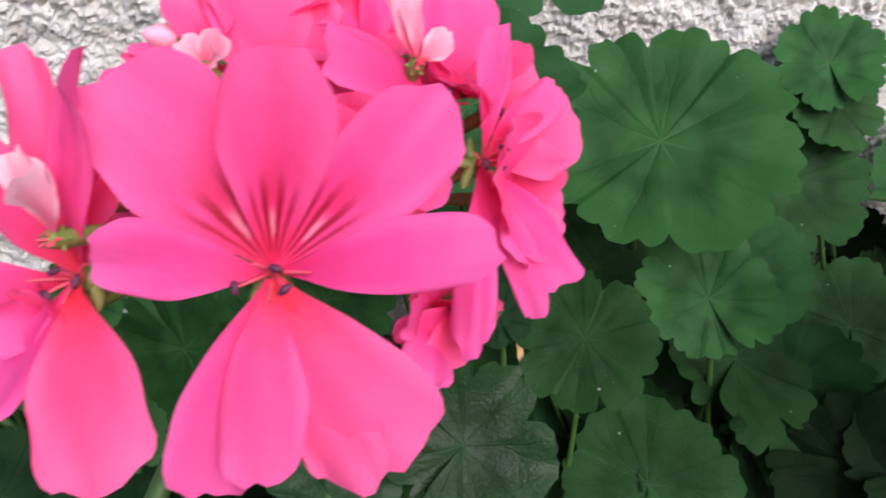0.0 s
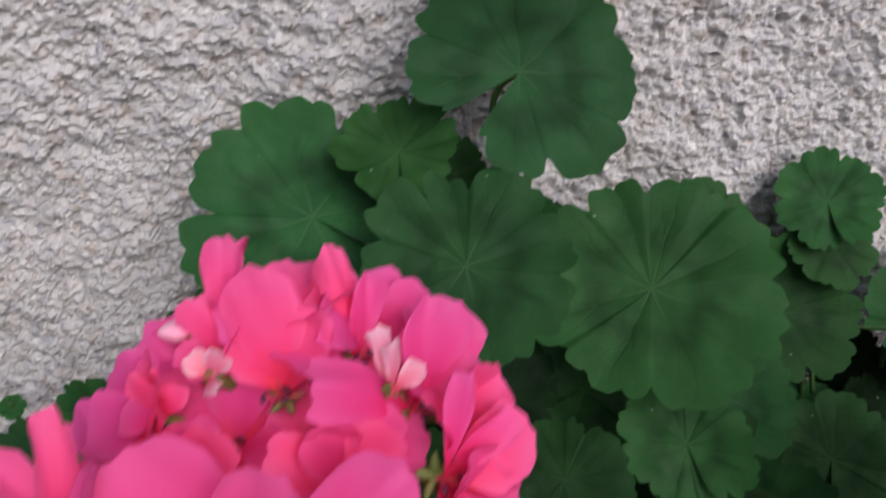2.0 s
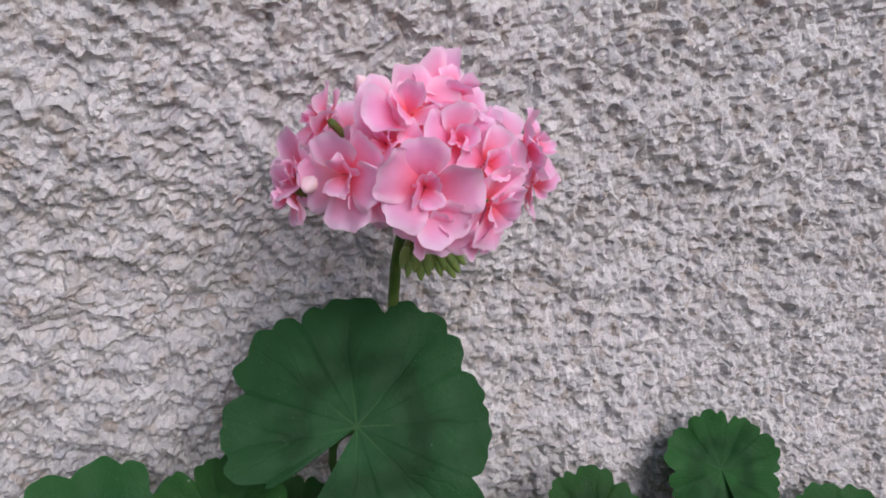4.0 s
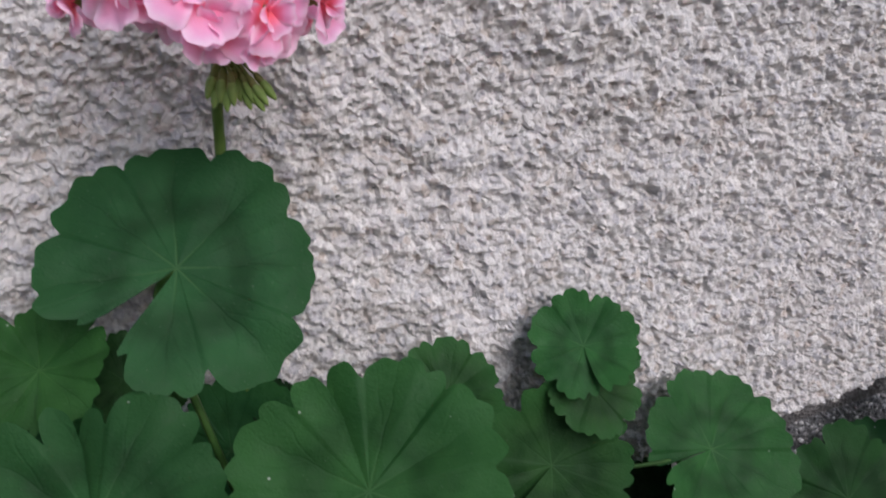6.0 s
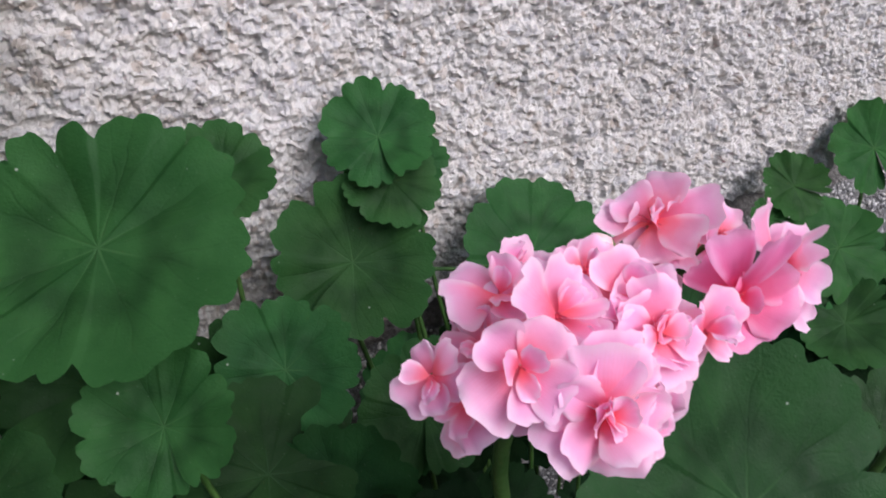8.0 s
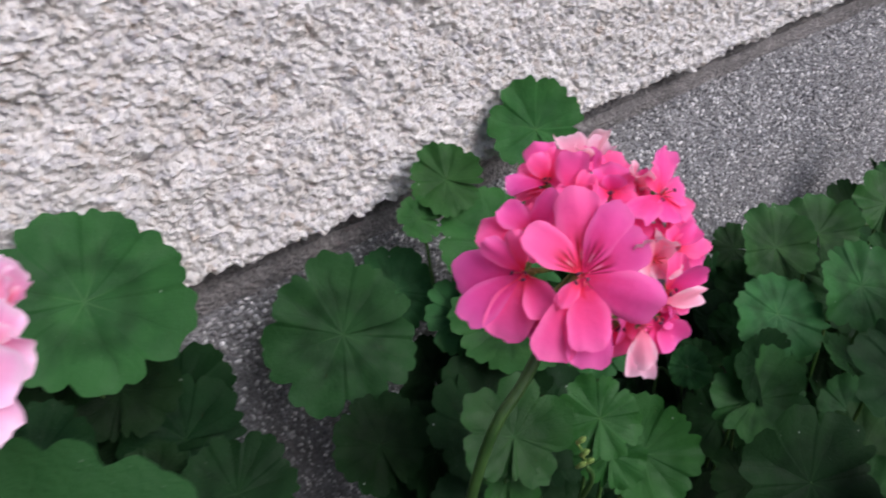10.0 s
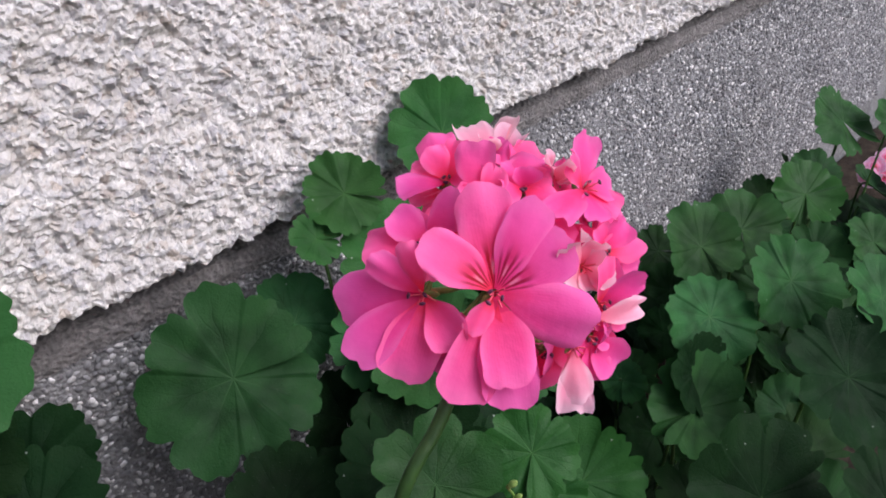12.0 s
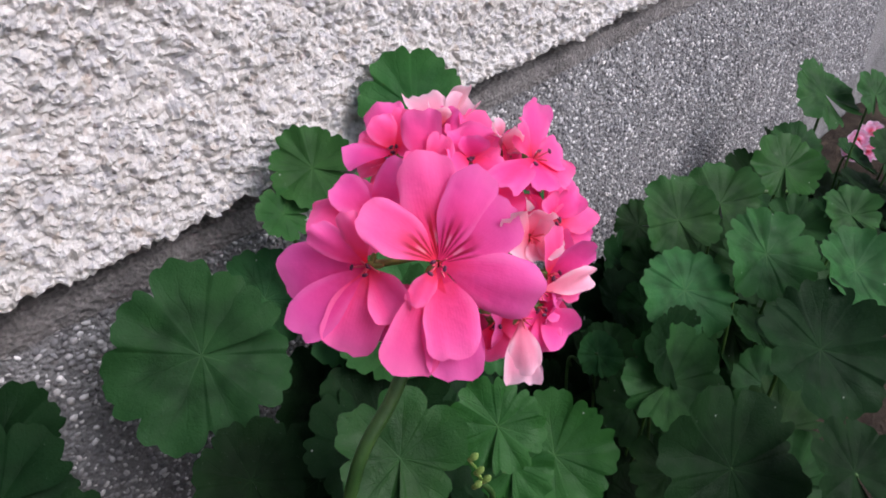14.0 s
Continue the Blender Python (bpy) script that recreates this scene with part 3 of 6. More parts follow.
def petal_geometry(seed, length, broad, crumple=1.0):
    """Wedge-shaped petal with a narrow claw and a blunt, uneven tip, along +Y, upper side +Z."""
    r0 = random.Random(seed)
    nu, nv = 13, 15
    bend, cup = r0.uniform(0.05, 0.50), r0.uniform(-0.25, 0.55)
    tw, ph, ph2 = r0.uniform(-0.25, 0.25), r0.uniform(0, 6.28), r0.uniform(0, 6.28)
    wave = crumple ** 2 * r0.uniform(0.6, 1.2)
    fold = r0.uniform(-0.25, 0.35) * crumple
    curl = r0.uniform(-0.3, 0.5) * (crumple - 0.8)
    skew, lop = r0.uniform(-0.08, 0.08), r0.uniform(-0.10, 0.10)
    cap, wide_at = r0.uniform(0.20, 0.30), r0.uniform(0.74, 0.90)
    notch = r0.uniform(0.0, 0.035) * crumple
    roll = r0.choice((0.0, 0.0, 0.3, -0.2)) * crumple
    verts, uv = [], []
    for j in range(nv):
        s = j / (nv - 1)
        w = 0.09 + 0.91 * math.sin(math.pi / 2 * min(1.0, s / wide_at)) ** 1.35
        for i in range(nu):
            u = math.sin(math.pi / 2 * (i / (nu - 1) * 2 - 1))
            edge = 1 + lop * u * s + 0.035 * math.sin(s * 9 + ph * u) * abs(u)
            x = u * w * broad * edge + skew * s * s
            y = s * (1 - cap * (1 - math.sqrt(max(0.0, 1 - u * u))) + s * s * (0.018 * math.sin(u * 5 + ph) * crumple + 0.010 * math.sin(u * 11 + ph2) * crumple - notch * math.exp(-(u * 4 - skew * 20) ** 2)))
            q = u * w * broad
            z = cup * q * q * 1.6 - fold * abs(q) * s * 0.7 - bend * 0.42 * s * s + 0.10 * s
            z += wave * (0.035 * s * s * math.sin(u * 2.6 + ph) + 0.018 * s ** 3 * math.sin(u * 6.5 + s * 4 + ph2) + 0.022 * s * math.sin(s * 5 + u * 1.5 + ph2))
            z += 0.010 * wave * s ** 4 * math.sin(u * 12 + ph)
            z += tw * q * s + curl * max(0.0, s - 0.6) ** 2 * 1.5
            z += roll * max(0.0, u - 0.45) ** 2 * s * broad
            verts.append((x * length, y * length, z * length))
            uv.append((u * 0.5 + 0.5, s))
    return verts, grid_faces(nu, nv), uv


floret_count = 0


def floret(hub, at, face, length, petals, kind, blotch=False, crumple=1.0):
    """A flower: calyx and pedicel, its petals and its stamens. petals: turn, length and lift of each one."""
    global floret_count
    floret_count += 1
    n = Vector(face).normalized()
    at = Vector(at)
    e1 = Vector((0, 0, 1)).cross(n).normalized()
    e2 = n.cross(e1)
    m = Matrix.Translation(at) @ Matrix((e1, e2, n)).transposed().to_4x4()
    base = at - n * length * 0.16
    inv = m.inverted()
    pv, pf = tube_geometry([inv @ hub.at, inv @ hub.at.lerp(base, 0.5), inv @ base, Vector((0, 0, -0.02 * length))],
                           [0.0009, 0.0009, 0.0014, length * 0.05], 6)
    geo = [(pv, pf)]
    for k in range(5):
        a = 2 * math.pi * k / 5
        tip = Vector((math.cos(a), math.sin(a), 0.1)) * length * 0.15
        geo.append(tube_geometry([(0, 0, -0.05 * length), tip * 0.6 + Vector((0, 0, -0.07 * length)), tip + Vector((0, 0, -0.05 * length))], [length * 0.03, length * 0.035, length * 0.006], 5))
    v, f = join_geometry(*geo)
    body = mesh_object("floret", v, f, M_CALYX)
    place(body, hub.owner, m)
    for k, (turn, grow, lift, *wide) in enumerate(petals):
        broad = wide[0] * (0.98 if kind in (hot, cerise) else 1.1) if wide else (rng.uniform(0.28, 0.37) if kind in (hot, cerise, faded) else rng.uniform(0.44, 0.56)) * (1.1 if grow < 0.7 else 1.0)
        lift += rng.uniform(-6, 6) if kind in (hot, cerise, faded) else rng.uniform(-10, 10)
        turn += rng.uniform(-4, 4)
        v, f, uv = petal_geometry(floret_count * 31 + k, length * grow, broad, crumple if kind in (hot, cerise, faded) else 1.6)
        pet = mesh_object("petal", v, f, kind, None, True, uv, "petal")
        pet.parent = body
        pet.matrix_basis = (Matrix.Rotation(radians(turn - 90), 4, "Z") @ Matrix.Translation((0, length * 0.03, 0.0004 * k))
                            @ Matrix.Rotation(radians(lift), 4, "X") @ Matrix.Rotation(radians(rng.uniform(-9, 9) if wide and kind in (hot, cerise) else rng.uniform(-20, 20)), 4, "Y"))
        pet["blotch"] = 1.0 if blotch and 20 < (turn % 360) < 160 else 0.0
    geo, tips = [], []
    for k in range(6):
        a = 2 * math.pi * k / 6 + floret_count
        end = Vector((math.cos(a) * (0.05 + 0.05 * (k % 3)), math.sin(a) * (0.05 + 0.04 * (k % 2)) - 0.03, 0.16 + 0.05 * math.sin(k * 2.1))) * length
        geo.append(tube_geometry([(0, 0, 0), end * 0.5 + Vector((0, 0, 0.02 * length)), end], [0.0004, 0.0003, 0.0002], 5))
        tips.append((end, a))
    v, f = join_geometry(*geo)
    st = mesh_object("stamen", v, f, M_STAMEN)
    st.parent = body
    tagged(st, kind="stuff")
    if kind in (hot, cerise):
        for end, a in tips[::2]:
            an = new("anther", anther_mesh())
            an.parent = body
            an.matrix_basis = Matrix.Translation(end) @ Matrix.Rotation(a, 4, "Z")


def anther_mesh():
    me = bpy.data.meshes.get("anther")
    if me is None:
        v, f = ball_geometry((0, 0, 0), 0.0006, 0.0011, 0.0005, None, 6, 5)
        me = bpy.data.meshes.new("anther")
        me.from_pydata([tuple(p) for p in v], [], f)
        me.polygons.foreach_set("use_smooth", [True] * len(me.polygons))
        me.materials.append(M_ANTHER)
    return me


M_STAMEN = stem_material("pink_stamen", (0.62, 0.05, 0.10), (0.75, 0.14, 0.20))
M_BUD = {"hot": stem_material("pink_bud", (0.86, 0.38, 0.52), (0.88, 0.52, 0.62)),
         "pale": stem_material("white_bud", (0.86, 0.55, 0.60), (0.90, 0.76, 0.74)),
         "dry": stem_material("dry_bud", (0.42, 0.16, 0.10), (0.60, 0.30, 0.20)),
         "green": stem_material("green_bud", (0.20, 0.32, 0.07), (0.30, 0.42, 0.12))}


def bud(hub, at, way, size, kind, slim=1.0):
    """A closed bud on its pedicel."""
    at, way = Vector(at), Vector(way).normalized()
    rot = way.to_track_quat("Z", "Y").to_matrix()
    m = Matrix.Translation(at) @ rot.to_4x4()
    inv = m.inverted()
    geo = tube_geometry([inv @ hub.at, inv @ (hub.at.lerp(at, 0.5)), Vector((0, 0, -size * 1.2))], [0.0007, 0.0007, size * 0.3 / slim], 6)
    cup = ball_geometry((0, 0, -size * 0.7), size * 0.62 / slim, size * 0.62 / slim, size * 0.7)
    v, f = join_geometry(geo, cup)
    stem = mesh_object("flower_bud", v, f, M_CALYX)
    place(stem, hub.owner, m)
    # the furled petals: a pointed, twisted ball
    verts = []
    nu, nv = 12, 9
    for j in range(nv):
        s = j / (nv - 1)
        r = size * 0.78 * math.sin(math.pi * (0.06 + 0.90 * s ** 0.85)) ** 0.8
        for i in range(nu):
            a = 2 * math.pi * i / nu + s * 0.9
            q = r * (1 + 0.10 * math.sin(3 * a))
            verts.append((q * math.cos(a) / slim, q * math.sin(a) / slim, size * (-0.7 + 2.1 * s)))
    faces = grid_faces(nu, nv, True) + [tuple(range(nu))[::-1], tuple(nu * (nv - 1) + k for k in range(nu))]
    ob = mesh_object("furled_petals", verts, faces, M_BUD[kind])
    ob.parent = stem


def clay_pot(at, radius, height):
    """Thrown clay pot with a rolled rim, and the soil in it."""
    ob = new("flower_pot", None)
    ob.location = at
    tagged(ob, "terracotta flower pot with a rolled rim", "pot")
    prof = [(0.66, 0), (0.70, 0.01), (0.92, 0.82), (0.93, 0.84), (1.0, 0.85), (1.02, 0.90), (1.01, 0.98), (0.97, 1.0), (0.92, 0.99), (0.89, 0.94), (0.60, 0.05)]
    k = 48
    verts = [(radius * r * math.cos(2 * math.pi * i / k), radius * r * math.sin(2 * math.pi * i / k), height * h) for r, h in prof for i in range(k)]
    faces = grid_faces(k, len(prof), True) + [tuple(range(k))[::-1]]
    body = mesh_object("pot_body", verts, faces, M_CLAY)
    body.parent = ob
    rings = []
    for j in range(8):
        for i in range(k):
            r = radius * 0.9 * j / 7
            x, y = r * math.cos(2 * math.pi * i / k), r * math.sin(2 * math.pi * i / k)
            rings.append((x, y, height * 0.90 + 0.006 * noise.noise(Vector((x * 60, y * 60, 1)))))
    soil = mesh_object("potting_soil", rings, grid_faces(k, 8, True), M_SOIL)
    soil.parent = ob


def main_stem(owner, pts, w=0.006):
    inv = owner.matrix_basis.inverted()
    v, f = tube_geometry([inv @ Vector(p) for p in pts], [w * 1.2] + [w] * (len(pts) - 2) + [w * 0.7], 8)
    ob = mesh_object("main_stem", v, f, M_STEM)
    ob.parent = owner


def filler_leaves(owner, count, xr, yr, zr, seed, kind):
    """Lower leaves inside the plant; the deep kind carries their shade in its colour."""
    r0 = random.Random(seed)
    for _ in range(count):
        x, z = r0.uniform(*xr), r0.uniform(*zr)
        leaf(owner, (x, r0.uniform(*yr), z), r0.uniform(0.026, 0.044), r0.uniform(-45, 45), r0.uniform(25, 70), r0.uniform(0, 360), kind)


# pale pink zonal geranium close to the wall
pale_wall = plant((0.01, -0.075, 0.0), "tall zonal geranium with a pale pink flower head against the wall")
leaf(pale_wall, (0.001, -0.057, 0.675), 0.0520, 0, 47, 35, middling, spread=0.45)
leaf(pale_wall, (-0.094, -0.062, 0.623), 0.0562, 8, 52, 137, zonal)
leaf(pale_wall, (-0.053, -0.058, 0.647), 0.0273, -4, 56, 92, young, ruffle=0.22)
leaf(pale_wall, (-0.017, -0.040, 0.611), 0.0101, -4, 44, 86, young)
leaf(pale_wall, (-0.037, -0.118, 0.625), 0.0427, -8, 52, -81, middling)
leaf(pale_wall, (0.051, -0.097, 0.580), 0.0555, -16, 56, -69, zonal)
leaf(pale_wall, (0.024, -0.025, 0.577), 0.0128, 0, 44, 87, deep)
leaf(pale_wall, (0.103, -0.045, 0.572), 0.0271, -8, 52, 70, zonal)
leaf(pale_wall, (-0.031, -0.044, 0.625), 0.0200, 5, 45, 80, zonal)
# leaves of the same bed nearer the plinth
pale_mid = plant((0.24, -0.10, 0.0), "zonal geranium with round dark green leaves and pale pink flowers")
leaf(pale_mid, (0.186, -0.030, 0.564), 0.0309, -16, 44, 103, zonal)
leaf(pale_mid, (0.187, -0.040, 0.543), 0.0265, -4, 48, -84, zonal)
leaf(pale_mid, (0.210, -0.020, 0.538), 0.0176, -4, 24, 42, zonal)
leaf(pale_mid, (0.157, -0.050, 0.507), 0.0439, -8, 36, 39, zonal)
leaf(pale_mid, (0.269, -0.045, 0.470), 0.0513, 0, 48, 1, zonal)
leaf(pale_mid, (0.267, -0.040, 0.405), 0.0322, 0, 44, 66, deep)
leaf(pale_mid, (0.054, -0.141, 0.525), 0.0299, -20, 52, 115, zonal, ruffle=0.2)
leaf(pale_mid, (0.106, -0.090, 0.487), 0.0354, -8, 44, 33, zonal)
leaf(pale_mid, (0.166, -0.110, 0.445), 0.0366, -16, 44, 82, zonal)
leaf(pale_mid, (0.242, -0.030, 0.428), 0.0240, -16, 44, -135, deep)
leaf(pale_mid, (-0.019, -0.110, 0.547), 0.0256, 12, 44, 71, deep)
leaf(pale_mid, (0.154, -0.105, 0.427), 0.0238, -28, 44, 97, zonal)
leaf(pale_mid, (0.217, -0.262, 0.517), 0.0538, -8, 48, 70, middling)
leaf(pale_mid, (0.179, -0.061, 0.407), 0.0380, 0, 40, 82, zonal)
leaf(pale_mid, (0.224, -0.120, 0.454), 0.0259, 0, 45, 93, deep)
leaf(pale_mid, (0.261, -0.120, 0.407), 0.0189, 0, 45, 56, deep)
# hot pink geranium in the clay pot
pink_pot = plant((-0.145, -0.16, 0.455), "ivy geranium with one large hot pink flower head")
leaf(pink_pot, (-0.006, -0.150, 0.529), 0.0297, -20, 48, -101, darker, scorch=True)
leaf(pink_pot, (0.019, -0.165, 0.442), 0.0404, -20, 44, 89, darker)
leaf(pink_pot, (0.106, -0.140, 0.408), 0.0293, -28, 44, 93, zonal)
leaf(pink_pot, (-0.069, -0.200, 0.547), 0.0280, 0, 44, 34, gloss)
leaf(pink_pot, (-0.114, -0.200, 0.539), 0.0219, 0, 48, 67, gloss)
leaf(pink_pot, (-0.174, -0.175, 0.565), 0.0145, 12, 48, -90, fresh)
leaf(pink_pot, (-0.219, -0.110, 0.553), 0.0200, 16, 40, -170, darker)
# shade below the flower head is carried by the deep leaf colour
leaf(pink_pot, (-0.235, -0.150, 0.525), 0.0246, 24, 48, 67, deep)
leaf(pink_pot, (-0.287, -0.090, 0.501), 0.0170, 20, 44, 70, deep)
leaf(pink_pot, (-0.257, -0.070, 0.577), 0.0106, 20, 48, 103, young)
leaf(pink_pot, (-0.239, -0.080, 0.559), 0.0060, 12, 44, 98, young)
leaf(pink_pot, (-0.186, -0.122, 0.583), 0.0180, -20, 30, 119, zonal)
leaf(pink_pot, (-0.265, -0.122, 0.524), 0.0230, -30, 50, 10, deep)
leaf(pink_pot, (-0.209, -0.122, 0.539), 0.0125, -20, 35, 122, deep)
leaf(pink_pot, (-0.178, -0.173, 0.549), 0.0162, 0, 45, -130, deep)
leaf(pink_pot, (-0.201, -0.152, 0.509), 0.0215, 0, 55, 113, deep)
leaf(pink_pot, (-0.127, -0.193, 0.602), 0.0094, 0, 40, 108, young)
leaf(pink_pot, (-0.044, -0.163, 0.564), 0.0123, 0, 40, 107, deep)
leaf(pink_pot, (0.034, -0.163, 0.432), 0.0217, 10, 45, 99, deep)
# hot pink geranium by the plinth
pink_plinth = plant((0.42, -0.14, 0.0), "ivy geranium with a hot pink flower head beside the plinth")
leaf(pink_plinth, (0.401, -0.047, 0.370), 0.0535, -12, 42, 178, middling, ruffle=0.12)
leaf(pink_plinth, (0.458, -0.022, 0.362), 0.0329, -20, 44, 55, zonal)
leaf(pink_plinth, (0.594, -0.028, 0.446), 0.0380, -20, 30, 108, young, ruffle=0.12)
leaf(pink_plinth, (0.506, -0.032, 0.440), 0.0270, -20, 45, 156, young, ruffle=0.2)
leaf(pink_plinth, (0.520, -0.070, 0.401), 0.0416, -20, 48, -175, young)
leaf(pink_plinth, (0.498, -0.105, 0.363), 0.0412, -32, 64, -146, zonal)
leaf(pink_plinth, (0.458, -0.130, 0.324), 0.0422, -12, 48, 63, deep)
leaf(pink_plinth, (0.430, -0.185, 0.369), 0.0309, -20, 48, 66, ivy)
leaf(pink_plinth, (0.477, -0.205, 0.366), 0.0252, -32, 44, 67, fresh, ruffle=0.2)
leaf(pink_plinth, (0.476, -0.215, 0.345), 0.0216, -32, 40, 78, fresh, ruffle=0.25)
leaf(pink_plinth, (0.543, -0.190, 0.269), 0.0390, -32, 52, 34, fresh, ruffle=0.18)
leaf(pink_plinth, (0.476, -0.040, 0.425), 0.0173, 0, 40, 155, young)
# lower inner leaves, mostly deep: the colour stands in for their shade
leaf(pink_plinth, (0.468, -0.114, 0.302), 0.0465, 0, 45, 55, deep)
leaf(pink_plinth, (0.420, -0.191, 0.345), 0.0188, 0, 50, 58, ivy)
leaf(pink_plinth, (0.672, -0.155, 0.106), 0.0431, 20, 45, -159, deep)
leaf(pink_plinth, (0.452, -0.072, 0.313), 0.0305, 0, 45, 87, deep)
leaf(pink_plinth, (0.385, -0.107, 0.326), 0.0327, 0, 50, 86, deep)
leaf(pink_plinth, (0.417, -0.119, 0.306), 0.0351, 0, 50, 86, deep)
# geranium farther along the plinth
far_plant = plant((0.80, -0.12, 0.0), "leafy geranium with small pale flowers farther along the plinth")
leaf(far_plant, (0.803, -0.123, 0.286), 0.0396, -24, 44, 110, zonal, ruffle=0.22)
leaf(far_plant, (0.856, -0.134, 0.282), 0.0416, -28, 56, 69, zonal, ruffle=0.22)
leaf(far_plant, (0.941, -0.154, 0.288), 0.0367, -32, 52, 69, fresh, ruffle=0.22)
leaf(far_plant, (0.986, -0.145, 0.288), 0.0283, -36, 52, 72, darker, ruffle=0.22)
leaf(far_plant, (0.720, -0.177, 0.287), 0.0393, -20, 52, -68, zonal, ruffle=0.22)
leaf(far_plant, (0.791, -0.206, 0.295), 0.0428, -20, 52, -69, zonal, ruffle=0.22)
leaf(far_plant, (0.792, -0.269, 0.309), 0.0353, -20, 56, -81, zonal, ruffle=0.22)
leaf(far_plant, (0.724, -0.278, 0.285), 0.0502, -28, 52, -75, deep, ruffle=0.22)
leaf(far_plant, (0.664, -0.203, 0.248), 0.0424, -24, 52, 14, zonal, ruffle=0.22)
leaf(far_plant, (0.612, -0.275, 0.262), 0.0534, -24, 48, -172, deep, ruffle=0.22)
leaf(far_plant, (0.643, -0.332, 0.279), 0.0316, -24, 52, 97, deep, ruffle=0.22)
leaf(far_plant, (0.670, -0.136, 0.229), 0.0206, -24, 44, 69, zonal, ruffle=0.22)
leaf(far_plant, (0.856, -0.200, 0.284), 0.0282, -36, 48, 118, darker, ruffle=0.22)
leaf(far_plant, (0.893, -0.232, 0.290), 0.0255, -32, 48, 119, zonal, ruffle=0.22)
leaf(far_plant, (1.170, -0.103, 0.267), 0.0468, -8, 52, 92, zonal, ruffle=0.22)
leaf(far_plant, (1.204, -0.147, 0.266), 0.0326, -20, 48, 57, zonal, ruffle=0.22)
# lower tier of the far plant, in the darker green
leaf(far_plant, (0.804, -0.141, 0.205), 0.0446, -25, 52, -134, darker, ruffle=0.22)
leaf(far_plant, (0.728, -0.108, 0.175), 0.0288, -25, 52, 100, darker, ruffle=0.22)
leaf(far_plant, (0.733, -0.178, 0.195), 0.0389, -25, 52, 122, darker, ruffle=0.22)
leaf(far_plant, (0.834, -0.179, 0.165), 0.0366, -25, 52, 97, darker, ruffle=0.22)
leaf(far_plant, (0.851, -0.074, 0.185), 0.0299, -25, 52, 98, darker, ruffle=0.22)
leaf(far_plant, (0.821, -0.049, 0.145), 0.0385, -25, 52, 99, darker, ruffle=0.22)
leaf(far_plant, (0.881, -0.166, 0.205), 0.0371, -25, 52, 96, darker, ruffle=0.22)
leaf(far_plant, (0.685, -0.163, 0.175), 0.0345, -25, 52, 100, darker, ruffle=0.22)
leaf(far_plant, (0.866, -0.251, 0.205), 0.0424, -25, 52, 164, darker, ruffle=0.22)
leaf(far_plant, (0.732, -0.265, 0.185), 0.0415, -25, 52, 162, darker, ruffle=0.22)
leaf(far_plant, (0.638, -0.223, 0.185), 0.0324, -25, 52, 162, darker, ruffle=0.22)
leaf(far_plant, (0.672, -0.297, 0.205), 0.0401, -25, 52, 162, darker, ruffle=0.22)
leaf(far_plant, (0.880, -0.040, 0.205), 0.0283, -25, 52, 165, darker, ruffle=0.22)
leaf(far_plant, (0.879, -0.112, 0.215), 0.0361, -25, 52, 65, darker, ruffle=0.22)
leaf(far_plant, (0.743, -0.202, 0.155), 0.0377, -25, 52, 143, darker, ruffle=0.22)
leaf(far_plant, (0.779, -0.231, 0.175), 0.0330, -25, 52, 143, darker, ruffle=0.22)
# flower heads
pink_pot_hub = stalk(pink_pot, [(-0.151, -0.236, 0.593), (-0.134, -0.223, 0.611), (-0.102, -0.229, 0.652)])
pink_back_hub = Hub(pink_pot, (-0.091, -0.207, 0.651))
floret(pink_pot_hub, (-0.100, -0.270, 0.679), (-0.006, -0.831, 0.557), 0.0320, [(111, 0.97, 8, 0.31), (72, 0.91, 20, 0.24), (36, 1.00, 8, 0.24), (351, 0.91, 18, 0.17), (165, 0.66, 18, 0.23), (234, 0.97, -8, 0.19), (252, 0.84, 6, 0.21), (288, 0.97, 2, 0.25), (273, 0.97, -14, 0.19)], hot, blotch=True)
floret(pink_pot_hub, (-0.126, -0.261, 0.679), (-0.208, -0.707, 0.676), 0.0330, [(132, 0.85, 12, 0.19), (93, 0.91, 28, 0.17), (66, 1.00, 45, 0.10), (189, 0.67, 8, 0.19), (243, 0.70, 0, 0.18), (282, 0.85, 4, 0.27), (258, 0.58, -8, 0.19)], hot, crumple=1.2)
floret(pink_pot_hub, (-0.067, -0.252, 0.678), (0.305, -0.759, 0.575), 0.0300, [(351, 0.63, 8, 0.40), (291, 0.80, 6, 0.19), (264, 0.87, 4, 0.13), (240, 1.00, 8, 0.11), (27, 0.57, 15, 0.20), (63, 0.67, 25, 0.14)], hot, crumple=1.2)
floret(pink_back_hub, (-0.070, -0.239, 0.683), (0.522, -0.564, 0.640), 0.0254, [(48, 0.85, 26, 0.32), (132, 1.00, 20, 0.24), (0, 0.59, 20, 0.27)], hot, crumple=1.5)
floret(pink_back_hub, (-0.073, -0.242, 0.692), (0.310, -0.650, 0.694), 0.0122, [(87, 1.00, 30, 0.16), (72, 0.85, 40, 0.17), (9, 0.54, 25, 0.33)], faded, crumple=1.9)
floret(pink_back_hub, (-0.079, -0.229, 0.688), (0.403, -0.361, 0.841), 0.0235, [(63, 1.00, 26, 0.18), (48, 0.72, 34, 0.22), (12, 0.32, 15, 0.49)], hot, crumple=1.6)
floret(pink_back_hub, (-0.093, -0.235, 0.688), (0.027, -0.508, 0.861), 0.0244, [(90, 1.00, 24, 0.31), (57, 0.69, 22, 0.35), (117, 0.54, 20, 0.34)], hot, crumple=1.5)
